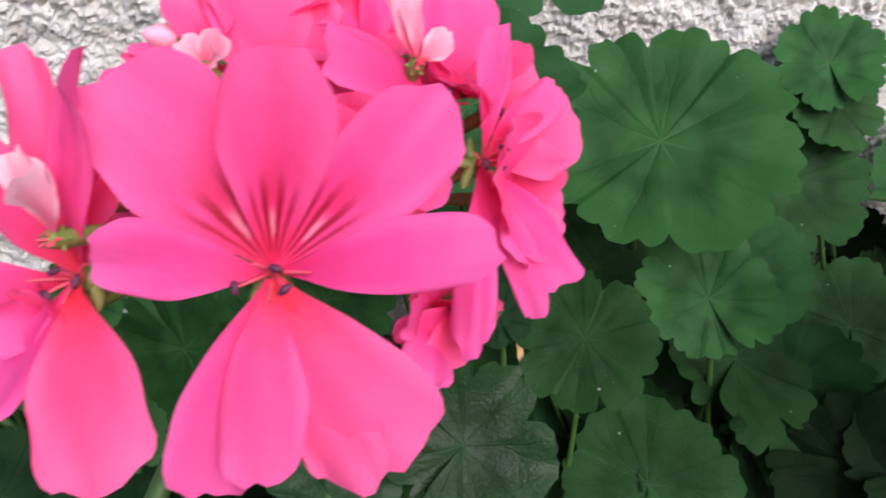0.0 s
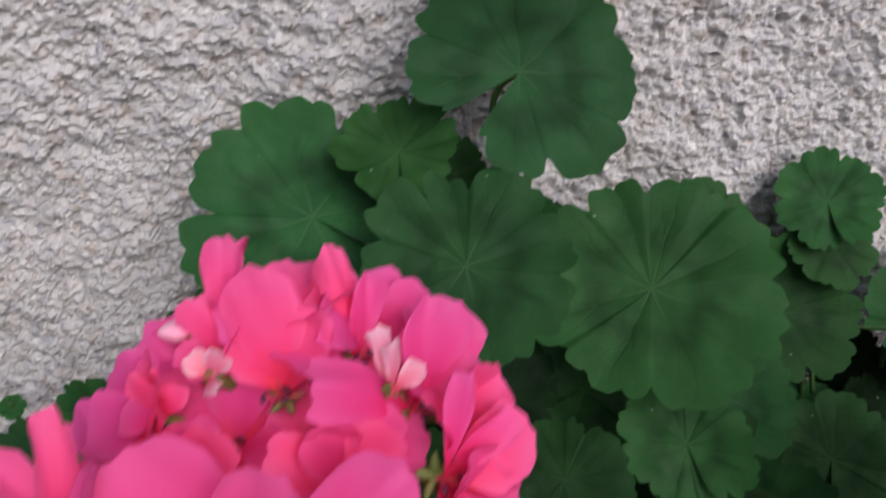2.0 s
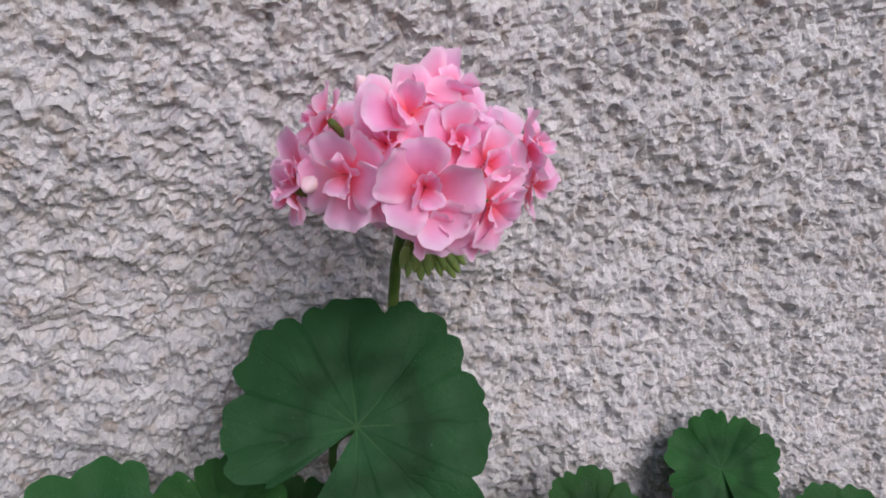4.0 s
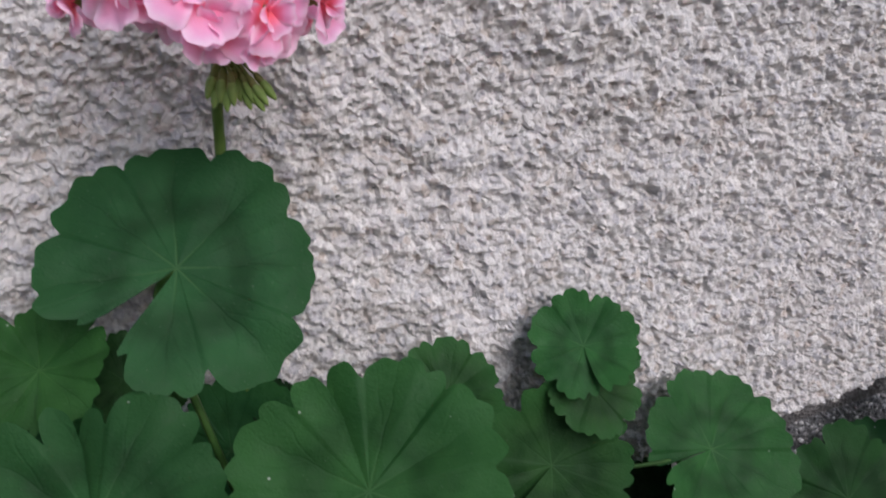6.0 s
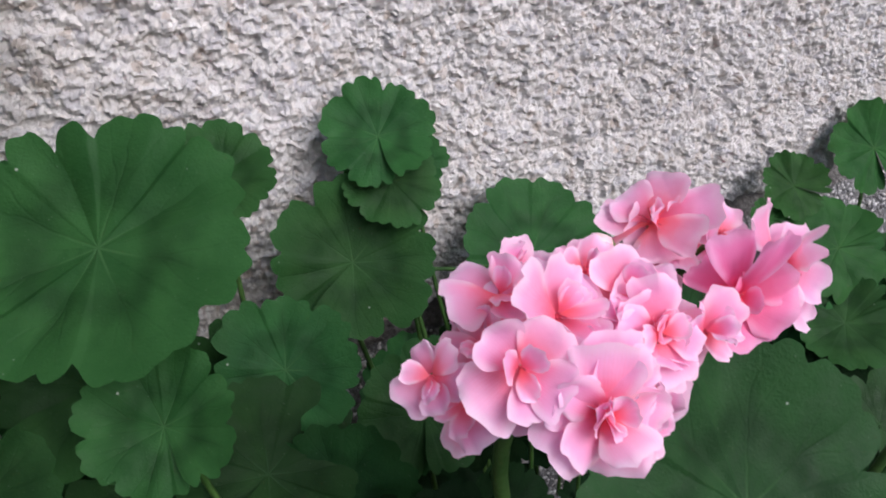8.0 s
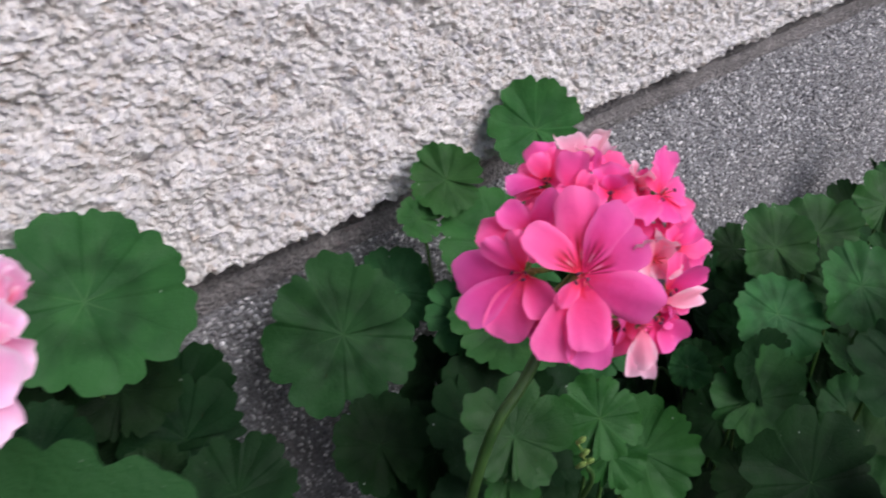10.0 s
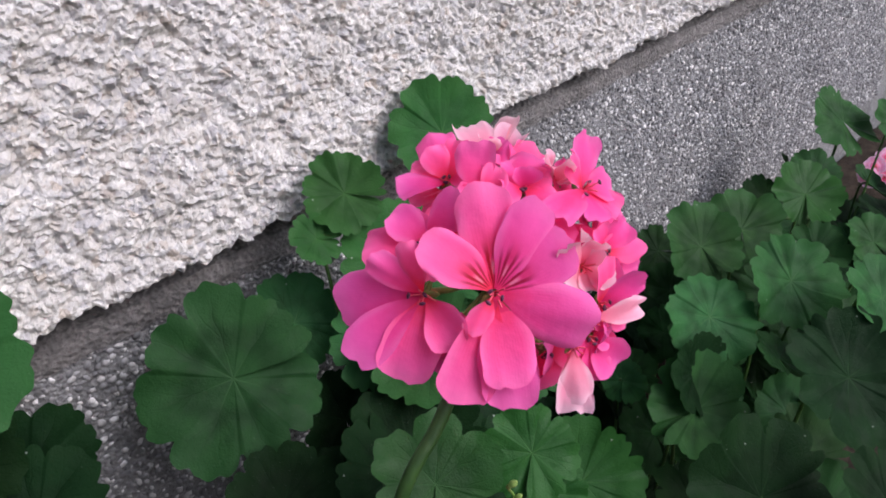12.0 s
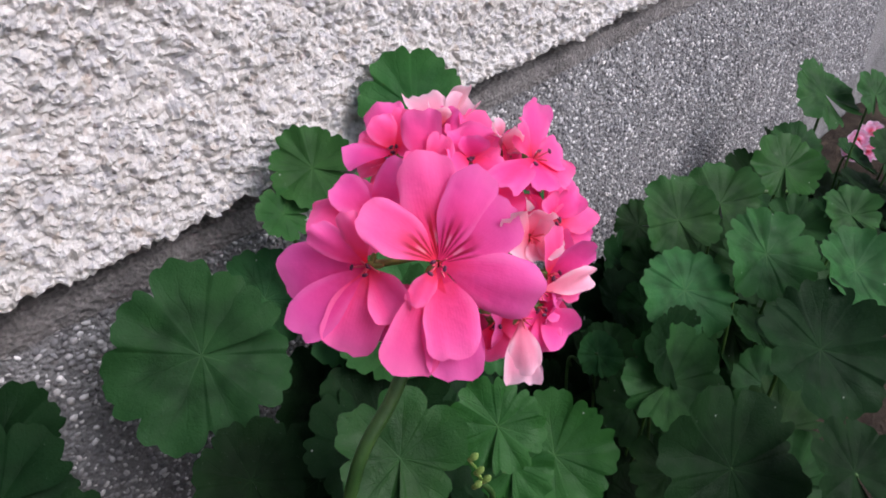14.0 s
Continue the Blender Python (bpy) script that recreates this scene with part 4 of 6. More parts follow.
floret(pink_back_hub, (-0.105, -0.228, 0.691), (-0.242, -0.334, 0.911), 0.0254, [(102, 1.00, 24, 0.15), (120, 0.56, 38, 0.22), (183, 0.30, 30, 0.41)], hot, crumple=1.7)
floret(pink_back_hub, (-0.105, -0.234, 0.695), (-0.184, -0.543, 0.820), 0.0075, [(60, 0.88, 45, 0.37), (138, 0.75, 40, 0.40), (324, 1.00, 40, 0.26)], faded, crumple=1.9)
floret(pink_back_hub, (-0.115, -0.236, 0.688), (-0.435, -0.498, 0.750), 0.0103, [(138, 1.00, 20, 0.39), (87, 0.73, 25, 0.60), (189, 0.82, 15, 0.53)], hot, crumple=1.4)
floret(pink_back_hub, (-0.125, -0.265, 0.688), (-0.271, -0.802, 0.533), 0.0122, [(93, 1.00, 25, 0.20), (72, 0.92, 40, 0.15)], faded, crumple=1.7)
floret(pink_back_hub, (-0.083, -0.249, 0.676), (0.170, -0.835, 0.523), 0.0160, [(108, 1.00, 15, 0.33), (57, 0.88, 15, 0.38), (351, 0.71, 10, 0.43), (273, 0.59, 5, 0.51)], hot, crumple=1.3)
floret(pink_back_hub, (-0.112, -0.246, 0.680), (-0.256, -0.782, 0.569), 0.0150, [(120, 0.75, 15, 0.47), (60, 1.00, 15, 0.35), (180, 0.56, 10, 0.57)], hot, crumple=1.3)
floret(pink_back_hub, (-0.075, -0.264, 0.661), (0.176, -0.920, 0.351), 0.0113, [(240, 0.92, 5, 0.37), (204, 1.00, 0, 0.38)], hot, crumple=1.2)
floret(pink_back_hub, (-0.117, -0.232, 0.685), (-0.533, -0.429, 0.729), 0.0133, [(89, 1.03, 44, 0.43), (162, 1.11, 20, 0.43), (221, 0.99, 24, 0.51), (294, 0.89, 12, 0.51), (353, 0.91, 36, 0.40), (399, 1.03, 31, 0.47)], hot, crumple=1.5)
floret(pink_back_hub, (-0.106, -0.221, 0.689), (-0.303, -0.136, 0.943), 0.0141, [(195, 0.95, 37, 0.52), (248, 1.10, 21, 0.45), (310, 1.11, 37, 0.43), (389, 0.99, 31, 0.44), (435, 1.05, 17, 0.40), (503, 0.90, 18, 0.41)], hot, crumple=1.5)
floret(pink_back_hub, (-0.092, -0.219, 0.690), (0.107, -0.067, 0.992), 0.0155, [(27, 1.01, 42, 0.42), (74, 0.87, 13, 0.44), (134, 1.04, 32, 0.49), (225, 1.08, 20, 0.40), (266, 1.08, 45, 0.47), (325, 0.99, 18, 0.40)], hot, crumple=1.5)
floret(pink_back_hub, (-0.077, -0.222, 0.686), (0.480, -0.167, 0.861), 0.0155, [(-9, 1.09, 32, 0.44), (79, 0.99, 14, 0.48), (126, 1.00, 48, 0.39), (204, 0.86, 12, 0.43), (259, 0.90, 10, 0.48), (313, 1.04, 40, 0.51)], hot, crumple=1.5)
floret(pink_back_hub, (-0.066, -0.228, 0.683), (0.653, -0.339, 0.678), 0.0141, [(130, 0.94, 28, 0.39), (192, 1.00, 24, 0.39), (229, 0.91, 35, 0.49), (293, 0.90, 10, 0.50), (348, 1.06, 37, 0.43), (408, 0.84, 16, 0.49)], hot, crumple=1.5)
floret(pink_back_hub, (-0.062, -0.240, 0.680), (0.624, -0.577, 0.526), 0.0133, [(355, 0.88, 41, 0.47), (421, 0.97, 38, 0.41), (458, 0.83, 45, 0.45), (516, 1.09, 28, 0.40), (573, 0.83, 31, 0.43), (661, 1.05, 31, 0.43)], hot, crumple=1.5)
floret(pink_back_hub, (-0.064, -0.251, 0.670), (0.559, -0.753, 0.347), 0.0141, [(282, 0.95, 36, 0.49), (327, 0.98, 17, 0.44), (383, 0.84, 42, 0.47), (456, 1.09, 42, 0.44), (503, 0.97, 45, 0.51), (588, 0.93, 32, 0.40)], hot, crumple=1.5)
floret(pink_back_hub, (-0.080, -0.261, 0.659), (0.267, -0.955, 0.128), 0.0117, [(341, 1.05, 24, 0.39), (372, 0.97, 42, 0.40), (446, 0.94, 36, 0.39), (493, 0.86, 31, 0.44), (586, 0.97, 45, 0.41), (612, 1.07, 27, 0.39)], hot, crumple=1.5)
floret(pink_back_hub, (-0.085, -0.245, 0.678), (0.266, -0.777, 0.570), 0.0137, [(208, 0.89, 45, 0.50), (264, 0.88, 20, 0.51), (322, 0.99, 15, 0.46), (403, 1.09, 25, 0.42), (449, 0.98, 40, 0.39), (513, 1.12, 15, 0.44)], hot, crumple=1.5)
floret(pink_back_hub, (-0.108, -0.244, 0.679), (-0.347, -0.732, 0.586), 0.0127, [(189, 0.84, 9, 0.43), (249, 0.88, 15, 0.48), (279, 1.02, 28, 0.44), (367, 0.92, 28, 0.42), (427, 1.06, 40, 0.39), (474, 0.96, 30, 0.52)], hot, crumple=1.5)
floret(pink_back_hub, (-0.124, -0.250, 0.684), (-0.474, -0.689, 0.549), 0.0091, [(65, 1.04, 24, 0.42), (105, 1.04, 22, 0.44), (173, 0.91, 48, 0.47), (254, 0.94, 41, 0.50), (288, 1.11, 13, 0.46), (356, 1.03, 21, 0.47)], hot, crumple=1.5)
floret(pink_back_hub, (-0.130, -0.261, 0.674), (-0.481, -0.798, 0.363), 0.0080, [(235, 0.99, 30, 0.43), (298, 0.84, 39, 0.44), (385, 0.89, 42, 0.40), (423, 0.83, 43, 0.50), (489, 0.91, 43, 0.44), (539, 0.98, 31, 0.49)], hot, crumple=1.5)
bud(pink_back_hub, (-0.111, -0.223, 0.698), (-0.9, -0.3, 0.35), 0.0028, "hot")
floret(pink_back_hub, (-0.124, -0.236, 0.676), (-0.24, -0.40, 0.90), 0.0170, [(20, 1.00, 14, 0.40), (85, 1.00, 18, 0.38), (150, 1.00, 12, 0.40), (215, 0.95, 10, 0.36), (290, 0.95, 14, 0.38), (330, 0.80, 30, 0.34)], hot, crumple=1.4)
floret(pink_back_hub, (-0.103, -0.238, 0.680), (-0.03, -0.40, 0.90), 0.0170, [(20, 1.00, 14, 0.40), (85, 1.00, 18, 0.38), (150, 1.00, 12, 0.40), (215, 0.95, 10, 0.36), (290, 0.95, 14, 0.38), (330, 0.80, 30, 0.34)], hot, crumple=1.4)
floret(pink_back_hub, (-0.082, -0.237, 0.677), (0.18, -0.40, 0.90), 0.0170, [(20, 1.00, 14, 0.40), (85, 1.00, 18, 0.38), (150, 1.00, 12, 0.40), (215, 0.95, 10, 0.36), (290, 0.95, 14, 0.38), (330, 0.80, 30, 0.34)], hot, crumple=1.4)
floret(pink_back_hub, (-0.112, -0.222, 0.672), (-0.12, -0.40, 0.90), 0.0170, [(20, 1.00, 14, 0.40), (85, 1.00, 18, 0.38), (150, 1.00, 12, 0.40), (215, 0.95, 10, 0.36), (290, 0.95, 14, 0.38), (330, 0.80, 30, 0.34)], hot, crumple=1.4)
pale_wall_hub = stalk(pale_wall, [(0.004, -0.018, 0.50), (0.025, -0.028, 0.704), (0.033, -0.050, 0.751)], 0.0022, M_SCAPE)
floret(pale_wall_hub, (0.027, -0.087, 0.773), (-0.113, -0.985, 0.130), 0.0164, [(90, 0.90, 32, 0.43), (155, 1.03, 21, 0.40), (215, 0.87, 27, 0.42), (286, 1.05, 14, 0.42), (362, 0.99, 22, 0.44), (108, 0.49, 49, 0.39), (192, 0.46, 69, 0.47), (284, 0.43, 48, 0.44), (404, 0.43, 58, 0.34)], pale)
floret(pale_wall_hub, (0.009, -0.078, 0.777), (-0.587, -0.782, 0.207), 0.0148, [(189, 1.08, 13, 0.47), (268, 1.06, 6, 0.43), (343, 0.94, 29, 0.44), (409, 0.96, 7, 0.37), (463, 0.91, 33, 0.45), (241, 0.56, 60, 0.45), (337, 0.64, 65, 0.35), (399, 0.43, 57, 0.45), (473, 0.47, 52, 0.37)], pale)
floret(pale_wall_hub, (0.028, -0.072, 0.788), (-0.054, -0.697, 0.715), 0.0161, [(282, 1.00, 20, 0.44), (371, 1.07, 9, 0.48), (426, 0.87, 17, 0.43), (515, 0.94, 6, 0.48), (563, 0.96, 30, 0.43), (324, 0.61, 43, 0.42), (412, 0.66, 64, 0.35), (491, 0.53, 62, 0.39), (589, 0.64, 69, 0.40)], pale)
floret(pale_wall_hub, (0.042, -0.066, 0.789), (0.519, -0.416, 0.747), 0.0145, [(319, 0.87, 21, 0.45), (406, 1.07, 28, 0.47), (473, 1.01, 27, 0.50), (536, 0.87, 13, 0.39), (608, 1.04, 8, 0.42), (379, 0.48, 44, 0.37), (433, 0.61, 47, 0.37), (559, 0.61, 59, 0.47), (611, 0.65, 58, 0.38)], pale)
floret(pale_wall_hub, (0.039, -0.079, 0.781), (0.286, -0.882, 0.374), 0.0127, [(302, 1.08, 9, 0.44), (368, 1.00, 13, 0.36), (442, 0.93, 31, 0.42), (511, 1.00, 21, 0.49), (593, 0.96, 12, 0.44), (350, 0.60, 70, 0.37), (424, 0.52, 51, 0.39), (516, 0.55, 49, 0.36), (597, 0.45, 51, 0.44)], pale)
floret(pale_wall_hub, (0.046, -0.081, 0.774), (0.433, -0.890, 0.142), 0.0131, [(230, 0.98, 21, 0.45), (295, 0.99, 22, 0.44), (356, 1.03, 23, 0.40), (425, 0.87, 16, 0.36), (495, 0.86, 14, 0.41), (261, 0.61, 59, 0.36), (366, 0.60, 56, 0.43), (437, 0.46, 60, 0.48), (540, 0.46, 45, 0.47)], pale)
floret(pale_wall_hub, (0.061, -0.075, 0.775), (0.754, -0.639, 0.151), 0.0130, [(335, 1.02, 10, 0.47), (391, 0.89, 17, 0.36), (481, 0.89, 27, 0.44), (551, 0.99, 33, 0.41), (616, 0.93, 27, 0.40), (383, 0.44, 49, 0.40), (439, 0.47, 66, 0.39), (534, 0.62, 58, 0.43), (657, 0.59, 49, 0.34)], pale)
floret(pale_wall_hub, (0.063, -0.073, 0.762), (0.858, -0.481, -0.181), 0.0118, [(204, 1.04, 11, 0.45), (282, 0.91, 14, 0.42), (344, 1.08, 22, 0.48), (418, 0.96, 15, 0.41), (494, 0.89, 10, 0.39), (246, 0.51, 48, 0.39), (307, 0.52, 65, 0.40), (415, 0.43, 50, 0.35), (485, 0.63, 62, 0.46)], pale)
floret(pale_wall_hub, (0.045, -0.086, 0.764), (0.382, -0.912, -0.152), 0.0127, [(44, 1.06, 18, 0.49), (133, 0.85, 18, 0.44), (188, 0.94, 16, 0.39), (251, 1.02, 34, 0.37), (346, 0.98, 7, 0.37), (89, 0.45, 50, 0.38), (201, 0.53, 50, 0.47), (291, 0.59, 46, 0.46), (355, 0.61, 62, 0.43)], pale)
floret(pale_wall_hub, (0.042, -0.084, 0.755), (0.381, -0.775, -0.504), 0.0091, [(285, 0.96, 20, 0.37), (344, 1.05, 12, 0.46), (429, 0.90, 27, 0.45), (505, 0.94, 27, 0.48), (561, 0.90, 16, 0.45), (304, 0.63, 50, 0.45), (397, 0.54, 66, 0.41), (502, 0.50, 55, 0.35), (587, 0.53, 50, 0.36)], pale)
floret(pale_wall_hub, (0.029, -0.085, 0.762), (-0.028, -0.957, -0.290), 0.0129, [(117, 0.93, 29, 0.49), (206, 0.95, 31, 0.44), (281, 0.88, 27, 0.44), (339, 1.02, 29, 0.48), (406, 0.94, 23, 0.37), (178, 0.56, 54, 0.43), (275, 0.61, 60, 0.37), (366, 0.51, 67, 0.41), (441, 0.63, 44, 0.38)], pale)
floret(pale_wall_hub, (-0.001, -0.061, 0.775), (-0.898, -0.378, 0.224), 0.0122, [(51, 0.93, 32, 0.40), (125, 1.07, 20, 0.43), (213, 1.04, 12, 0.39), (278, 1.04, 32, 0.39), (357, 0.95, 31, 0.40), (92, 0.43, 66, 0.36), (183, 0.48, 68, 0.35), (276, 0.58, 47, 0.42), (370, 0.42, 59, 0.39)], pale)
floret(pale_wall_hub, (-0.005, -0.062, 0.768), (-0.968, -0.249, -0.018), 0.0106, [(89, 1.04, 19, 0.40), (135, 1.02, 13, 0.43), (224, 1.02, 10, 0.37), (300, 0.86, 17, 0.37), (356, 0.89, 30, 0.46), (103, 0.56, 56, 0.35), (199, 0.60, 46, 0.37), (289, 0.42, 64, 0.40), (393, 0.55, 64, 0.43)], pale)
floret(pale_wall_hub, (0.008, -0.056, 0.786), (-0.819, -0.013, 0.574), 0.0109, [(133, 0.95, 6, 0.37), (225, 0.97, 28, 0.46), (288, 1.02, 32, 0.49), (353, 1.06, 19, 0.39), (429, 0.98, 31, 0.49), (187, 0.61, 57, 0.35), (270, 0.59, 63, 0.43), (339, 0.58, 69, 0.37), (464, 0.47, 63, 0.47)], pale)
floret(pale_wall_hub, (0.021, -0.075, 0.782), (-0.356, -0.820, 0.448), 0.0122, [(84, 0.92, 31, 0.36), (154, 0.90, 16, 0.38), (228, 0.90, 16, 0.41), (284, 0.90, 27, 0.44), (371, 0.89, 21, 0.37), (95, 0.52, 59, 0.44), (208, 0.44, 53, 0.44), (317, 0.64, 56, 0.47), (373, 0.57, 63, 0.34)], pale)
floret(pale_wall_hub, (0.016, -0.076, 0.772), (-0.468, -0.876, 0.115), 0.0115, [(25, 0.90, 11, 0.44), (105, 0.96, 26, 0.40), (170, 0.88, 12, 0.43), (255, 0.96, 31, 0.49), (325, 1.03, 6, 0.46), (46, 0.60, 54, 0.35), (181, 0.46, 69, 0.45), (271, 0.57, 52, 0.44), (338, 0.60, 69, 0.35)], pale)
floret(pale_wall_hub, (0.017, -0.060, 0.770), (-0.499, -0.805, 0.321), 0.0168, [(311, 1.06, 14, 0.41), (373, 0.81, 13, 0.47), (465, 0.88, 22, 0.49), (531, 1.11, 19, 0.44), (598, 0.80, 4, 0.45), (136, 0.47, 41, 0.40), (188, 0.57, 57, 0.31), (319, 0.68, 44, 0.41)], pale)
floret(pale_wall_hub, (0.029, -0.077, 0.769), (-0.204, -0.974, 0.093), 0.0163, [(344, 1.01, 22, 0.51), (424, 0.89, 5, 0.42), (477, 0.88, 16, 0.51), (543, 0.92, 26, 0.40), (621, 0.98, 24, 0.50), (92, 0.78, 45, 0.32), (57, 0.59, 59, 0.31), (78, 0.72, 59, 0.33)], pale)
floret(pale_wall_hub, (0.046, -0.052, 0.776), (0.071, -0.711, 0.699), 0.0159, [(26, 1.05, 5, 0.45), (79, 0.99, 7, 0.40), (166, 1.10, 5, 0.39), (226, 1.06, 10, 0.42), (306, 1.07, 11, 0.45), (171, 0.61, 45, 0.43), (72, 0.61, 33, 0.44), (153, 0.80, 53, 0.33)], pale)
floret(pale_wall_hub, (0.061, -0.050, 0.767), (0.284, -0.856, 0.433), 0.0152, [(326, 1.00, 24, 0.39), (394, 0.94, 13, 0.42), (469, 0.92, 30, 0.44), (547, 0.88, 9, 0.42), (635, 1.08, 8, 0.44), (209, 0.63, 36, 0.31), (287, 0.47, 43, 0.42), (247, 0.58, 58, 0.46)], pale)
floret(pale_wall_hub, (0.044, -0.073, 0.762), (-0.047, -0.997, -0.069), 0.0147, [(187, 0.97, 14, 0.52), (255, 0.84, 18, 0.43), (317, 1.04, 13, 0.46), (379, 0.94, 27, 0.48), (456, 0.89, 20, 0.45), (356, 0.53, 63, 0.34), (288, 0.75, 35, 0.37), (256, 0.58, 32, 0.42)], pale)
floret(pale_wall_hub, (0.038, -0.070, 0.776), (-0.003, -0.831, 0.556), 0.0138, [(164, 0.82, 18, 0.42), (258, 0.85, 4, 0.51), (316, 1.07, 19, 0.50), (407, 0.83, 11, 0.41), (480, 1.02, 28, 0.52), (285, 0.75, 64, 0.40), (295, 0.79, 46, 0.33), (240, 0.44, 40, 0.36)], pale)
floret(pale_wall_hub, (0.003, -0.046, 0.768), (-0.750, -0.621, 0.230), 0.0125, [(273, 0.90, 12, 0.47), (375, 0.95, 26, 0.44), (434, 0.90, 9, 0.50), (509, 0.89, 18, 0.44), (561, 1.02, 27, 0.47), (53, 0.58, 36, 0.33), (106, 0.76, 60, 0.43), (334, 0.46, 36, 0.31)], pale)
floret(pale_wall_hub, (0.066, -0.044, 0.754), (0.314, -0.947, 0.064), 0.0121, [(7, 0.93, 19, 0.50), (66, 0.88, 25, 0.38), (161, 0.91, 5, 0.41), (202, 1.07, 5, 0.39), (294, 0.87, 13, 0.49), (153, 0.70, 39, 0.32), (24, 0.74, 33, 0.31), (57, 0.62, 54, 0.38)], pale)
floret(pale_wall_hub, (0.015, -0.046, 0.776), (-0.346, -0.479, 0.806), 0.0142, [(223, 1.04, 20, 0.40), (290, 1.12, 16, 0.47), (356, 1.02, 22, 0.40), (455, 0.93, 13, 0.47), (527, 1.07, 19, 0.39), (175, 0.66, 60, 0.33), (168, 0.66, 54, 0.31), (315, 0.46, 60, 0.44)], pale)
floret(pale_wall_hub, (0.047, -0.066, 0.769), (0.065, -0.898, 0.434), 0.0129, [(222, 0.91, 14, 0.51), (298, 0.95, 13, 0.52), (380, 1.10, 28, 0.43), (449, 1.02, 28, 0.48), (521, 1.06, 19, 0.48), (27, 0.57, 59, 0.31), (119, 0.66, 45, 0.31), (62, 0.67, 49, 0.39)], pale)
floret(pale_wall_hub, (0.028, -0.062, 0.775), (-0.247, -0.733, 0.634), 0.0134, [(342, 0.89, 27, 0.45), (404, 0.83, 14, 0.51), (486, 0.93, 10, 0.51), (543, 1.10, 5, 0.46), (607, 0.80, 17, 0.51), (165, 0.50, 55, 0.44), (274, 0.52, 58, 0.42), (166, 0.71, 29, 0.33)], pale)
bud(pale_wall_hub, (-0.000, -0.067, 0.774), (-0.5, -0.8, -0.2), 0.0052, "pale", 1.1)
bud(pale_wall_hub, (0.007, -0.073, 0.767), (-0.2, -0.8, -0.5), 0.0042, "pale", 1.1)
bud(pale_wall_hub, (0.019, -0.061, 0.795), (-0.3, -0.4, 0.8), 0.0042, "pale", 1.1)
bud(pale_wall_hub, (0.005, -0.066, 0.771), (-0.5, -0.7, -0.4), 0.0036, "pale", 1.1)
bud(pale_wall_hub, (0.027, -0.054, 0.738), (-0.49, -0.3, -0.9), 0.0042, "green", 1.9)
bud(pale_wall_hub, (0.028, -0.055, 0.735), (-0.39, -0.3, -0.9), 0.0042, "green", 1.9)
bud(pale_wall_hub, (0.030, -0.056, 0.737), (-0.29, -0.3, -0.9), 0.0042, "green", 1.9)
bud(pale_wall_hub, (0.031, -0.057, 0.734), (-0.19, -0.3, -0.9), 0.0042, "green", 1.9)
bud(pale_wall_hub, (0.033, -0.058, 0.736), (-0.09, -0.3, -0.9), 0.0042, "green", 1.9)
bud(pale_wall_hub, (0.035, -0.054, 0.736), (0.01, -0.3, -0.9), 0.0042, "green", 1.9)
bud(pale_wall_hub, (0.037, -0.055, 0.733), (0.11, -0.3, -0.9), 0.0042, "green", 1.9)
bud(pale_wall_hub, (0.038, -0.056, 0.735), (0.21, -0.3, -0.9), 0.0042, "green", 1.9)
bud(pale_wall_hub, (0.040, -0.057, 0.732), (0.31, -0.3, -0.9), 0.0042, "green", 1.9)
bud(pale_wall_hub, (0.041, -0.058, 0.734), (0.41, -0.3, -0.9), 0.0042, "green", 1.9)
bud(pale_wall_hub, (0.044, -0.054, 0.734), (0.51, -0.3, -0.9), 0.0042, "green", 1.9)
pale_near_hub = stalk(pale_mid, [(0.19, -0.21, 0.37), (0.147, -0.229, 0.527), (0.157, -0.229, 0.576)])
floret(pale_near_hub, (0.139, -0.219, 0.577), (-0.961, 0.073, 0.267), 0.0129, [(10, 1.03, 5, 0.39), (73, 0.90, 24, 0.40), (165, 0.82, 30, 0.38), (222, 0.96, 30, 0.47), (322, 1.04, 16, 0.42), (257, 0.52, 60, 0.45), (274, 0.62, 34, 0.35), (102, 0.54, 45, 0.39)], pale)
floret(pale_near_hub, (0.146, -0.228, 0.590), (-0.830, -0.118, 0.544), 0.0127, [(89, 1.03, 29, 0.40), (154, 1.01, 16, 0.42), (233, 0.99, 31, 0.43), (306, 1.07, 28, 0.48), (373, 0.95, 13, 0.47), (50, 0.57, 37, 0.39), (319, 0.54, 59, 0.43), (240, 0.51, 59, 0.37)], pale)
floret(pale_near_hub, (0.158, -0.228, 0.598), (-0.600, -0.087, 0.795), 0.0127, [(265, 1.08, 25, 0.38), (327, 1.07, 15, 0.41), (394, 1.00, 28, 0.49), (471, 1.07, 9, 0.41), (550, 0.98, 19, 0.43), (188, 0.77, 37, 0.33), (294, 0.54, 54, 0.45), (25, 0.72, 29, 0.38)], pale)
floret(pale_near_hub, (0.157, -0.245, 0.596), (-0.572, -0.475, 0.669), 0.0127, [(165, 1.05, 5, 0.37), (234, 1.03, 9, 0.45), (289, 0.95, 33, 0.48), (381, 0.95, 32, 0.46), (428, 1.02, 21, 0.43), (157, 0.56, 39, 0.42), (258, 0.48, 57, 0.43), (266, 0.51, 41, 0.34)], pale)
floret(pale_near_hub, (0.178, -0.224, 0.599), (-0.068, 0.066, 0.996), 0.0125, [(338, 1.00, 8, 0.38), (390, 0.84, 19, 0.40), (453, 0.86, 14, 0.45), (532, 0.97, 14, 0.37), (596, 0.88, 11, 0.37), (280, 0.61, 38, 0.43), (122, 0.49, 41, 0.41), (102, 0.52, 61, 0.39)], pale)
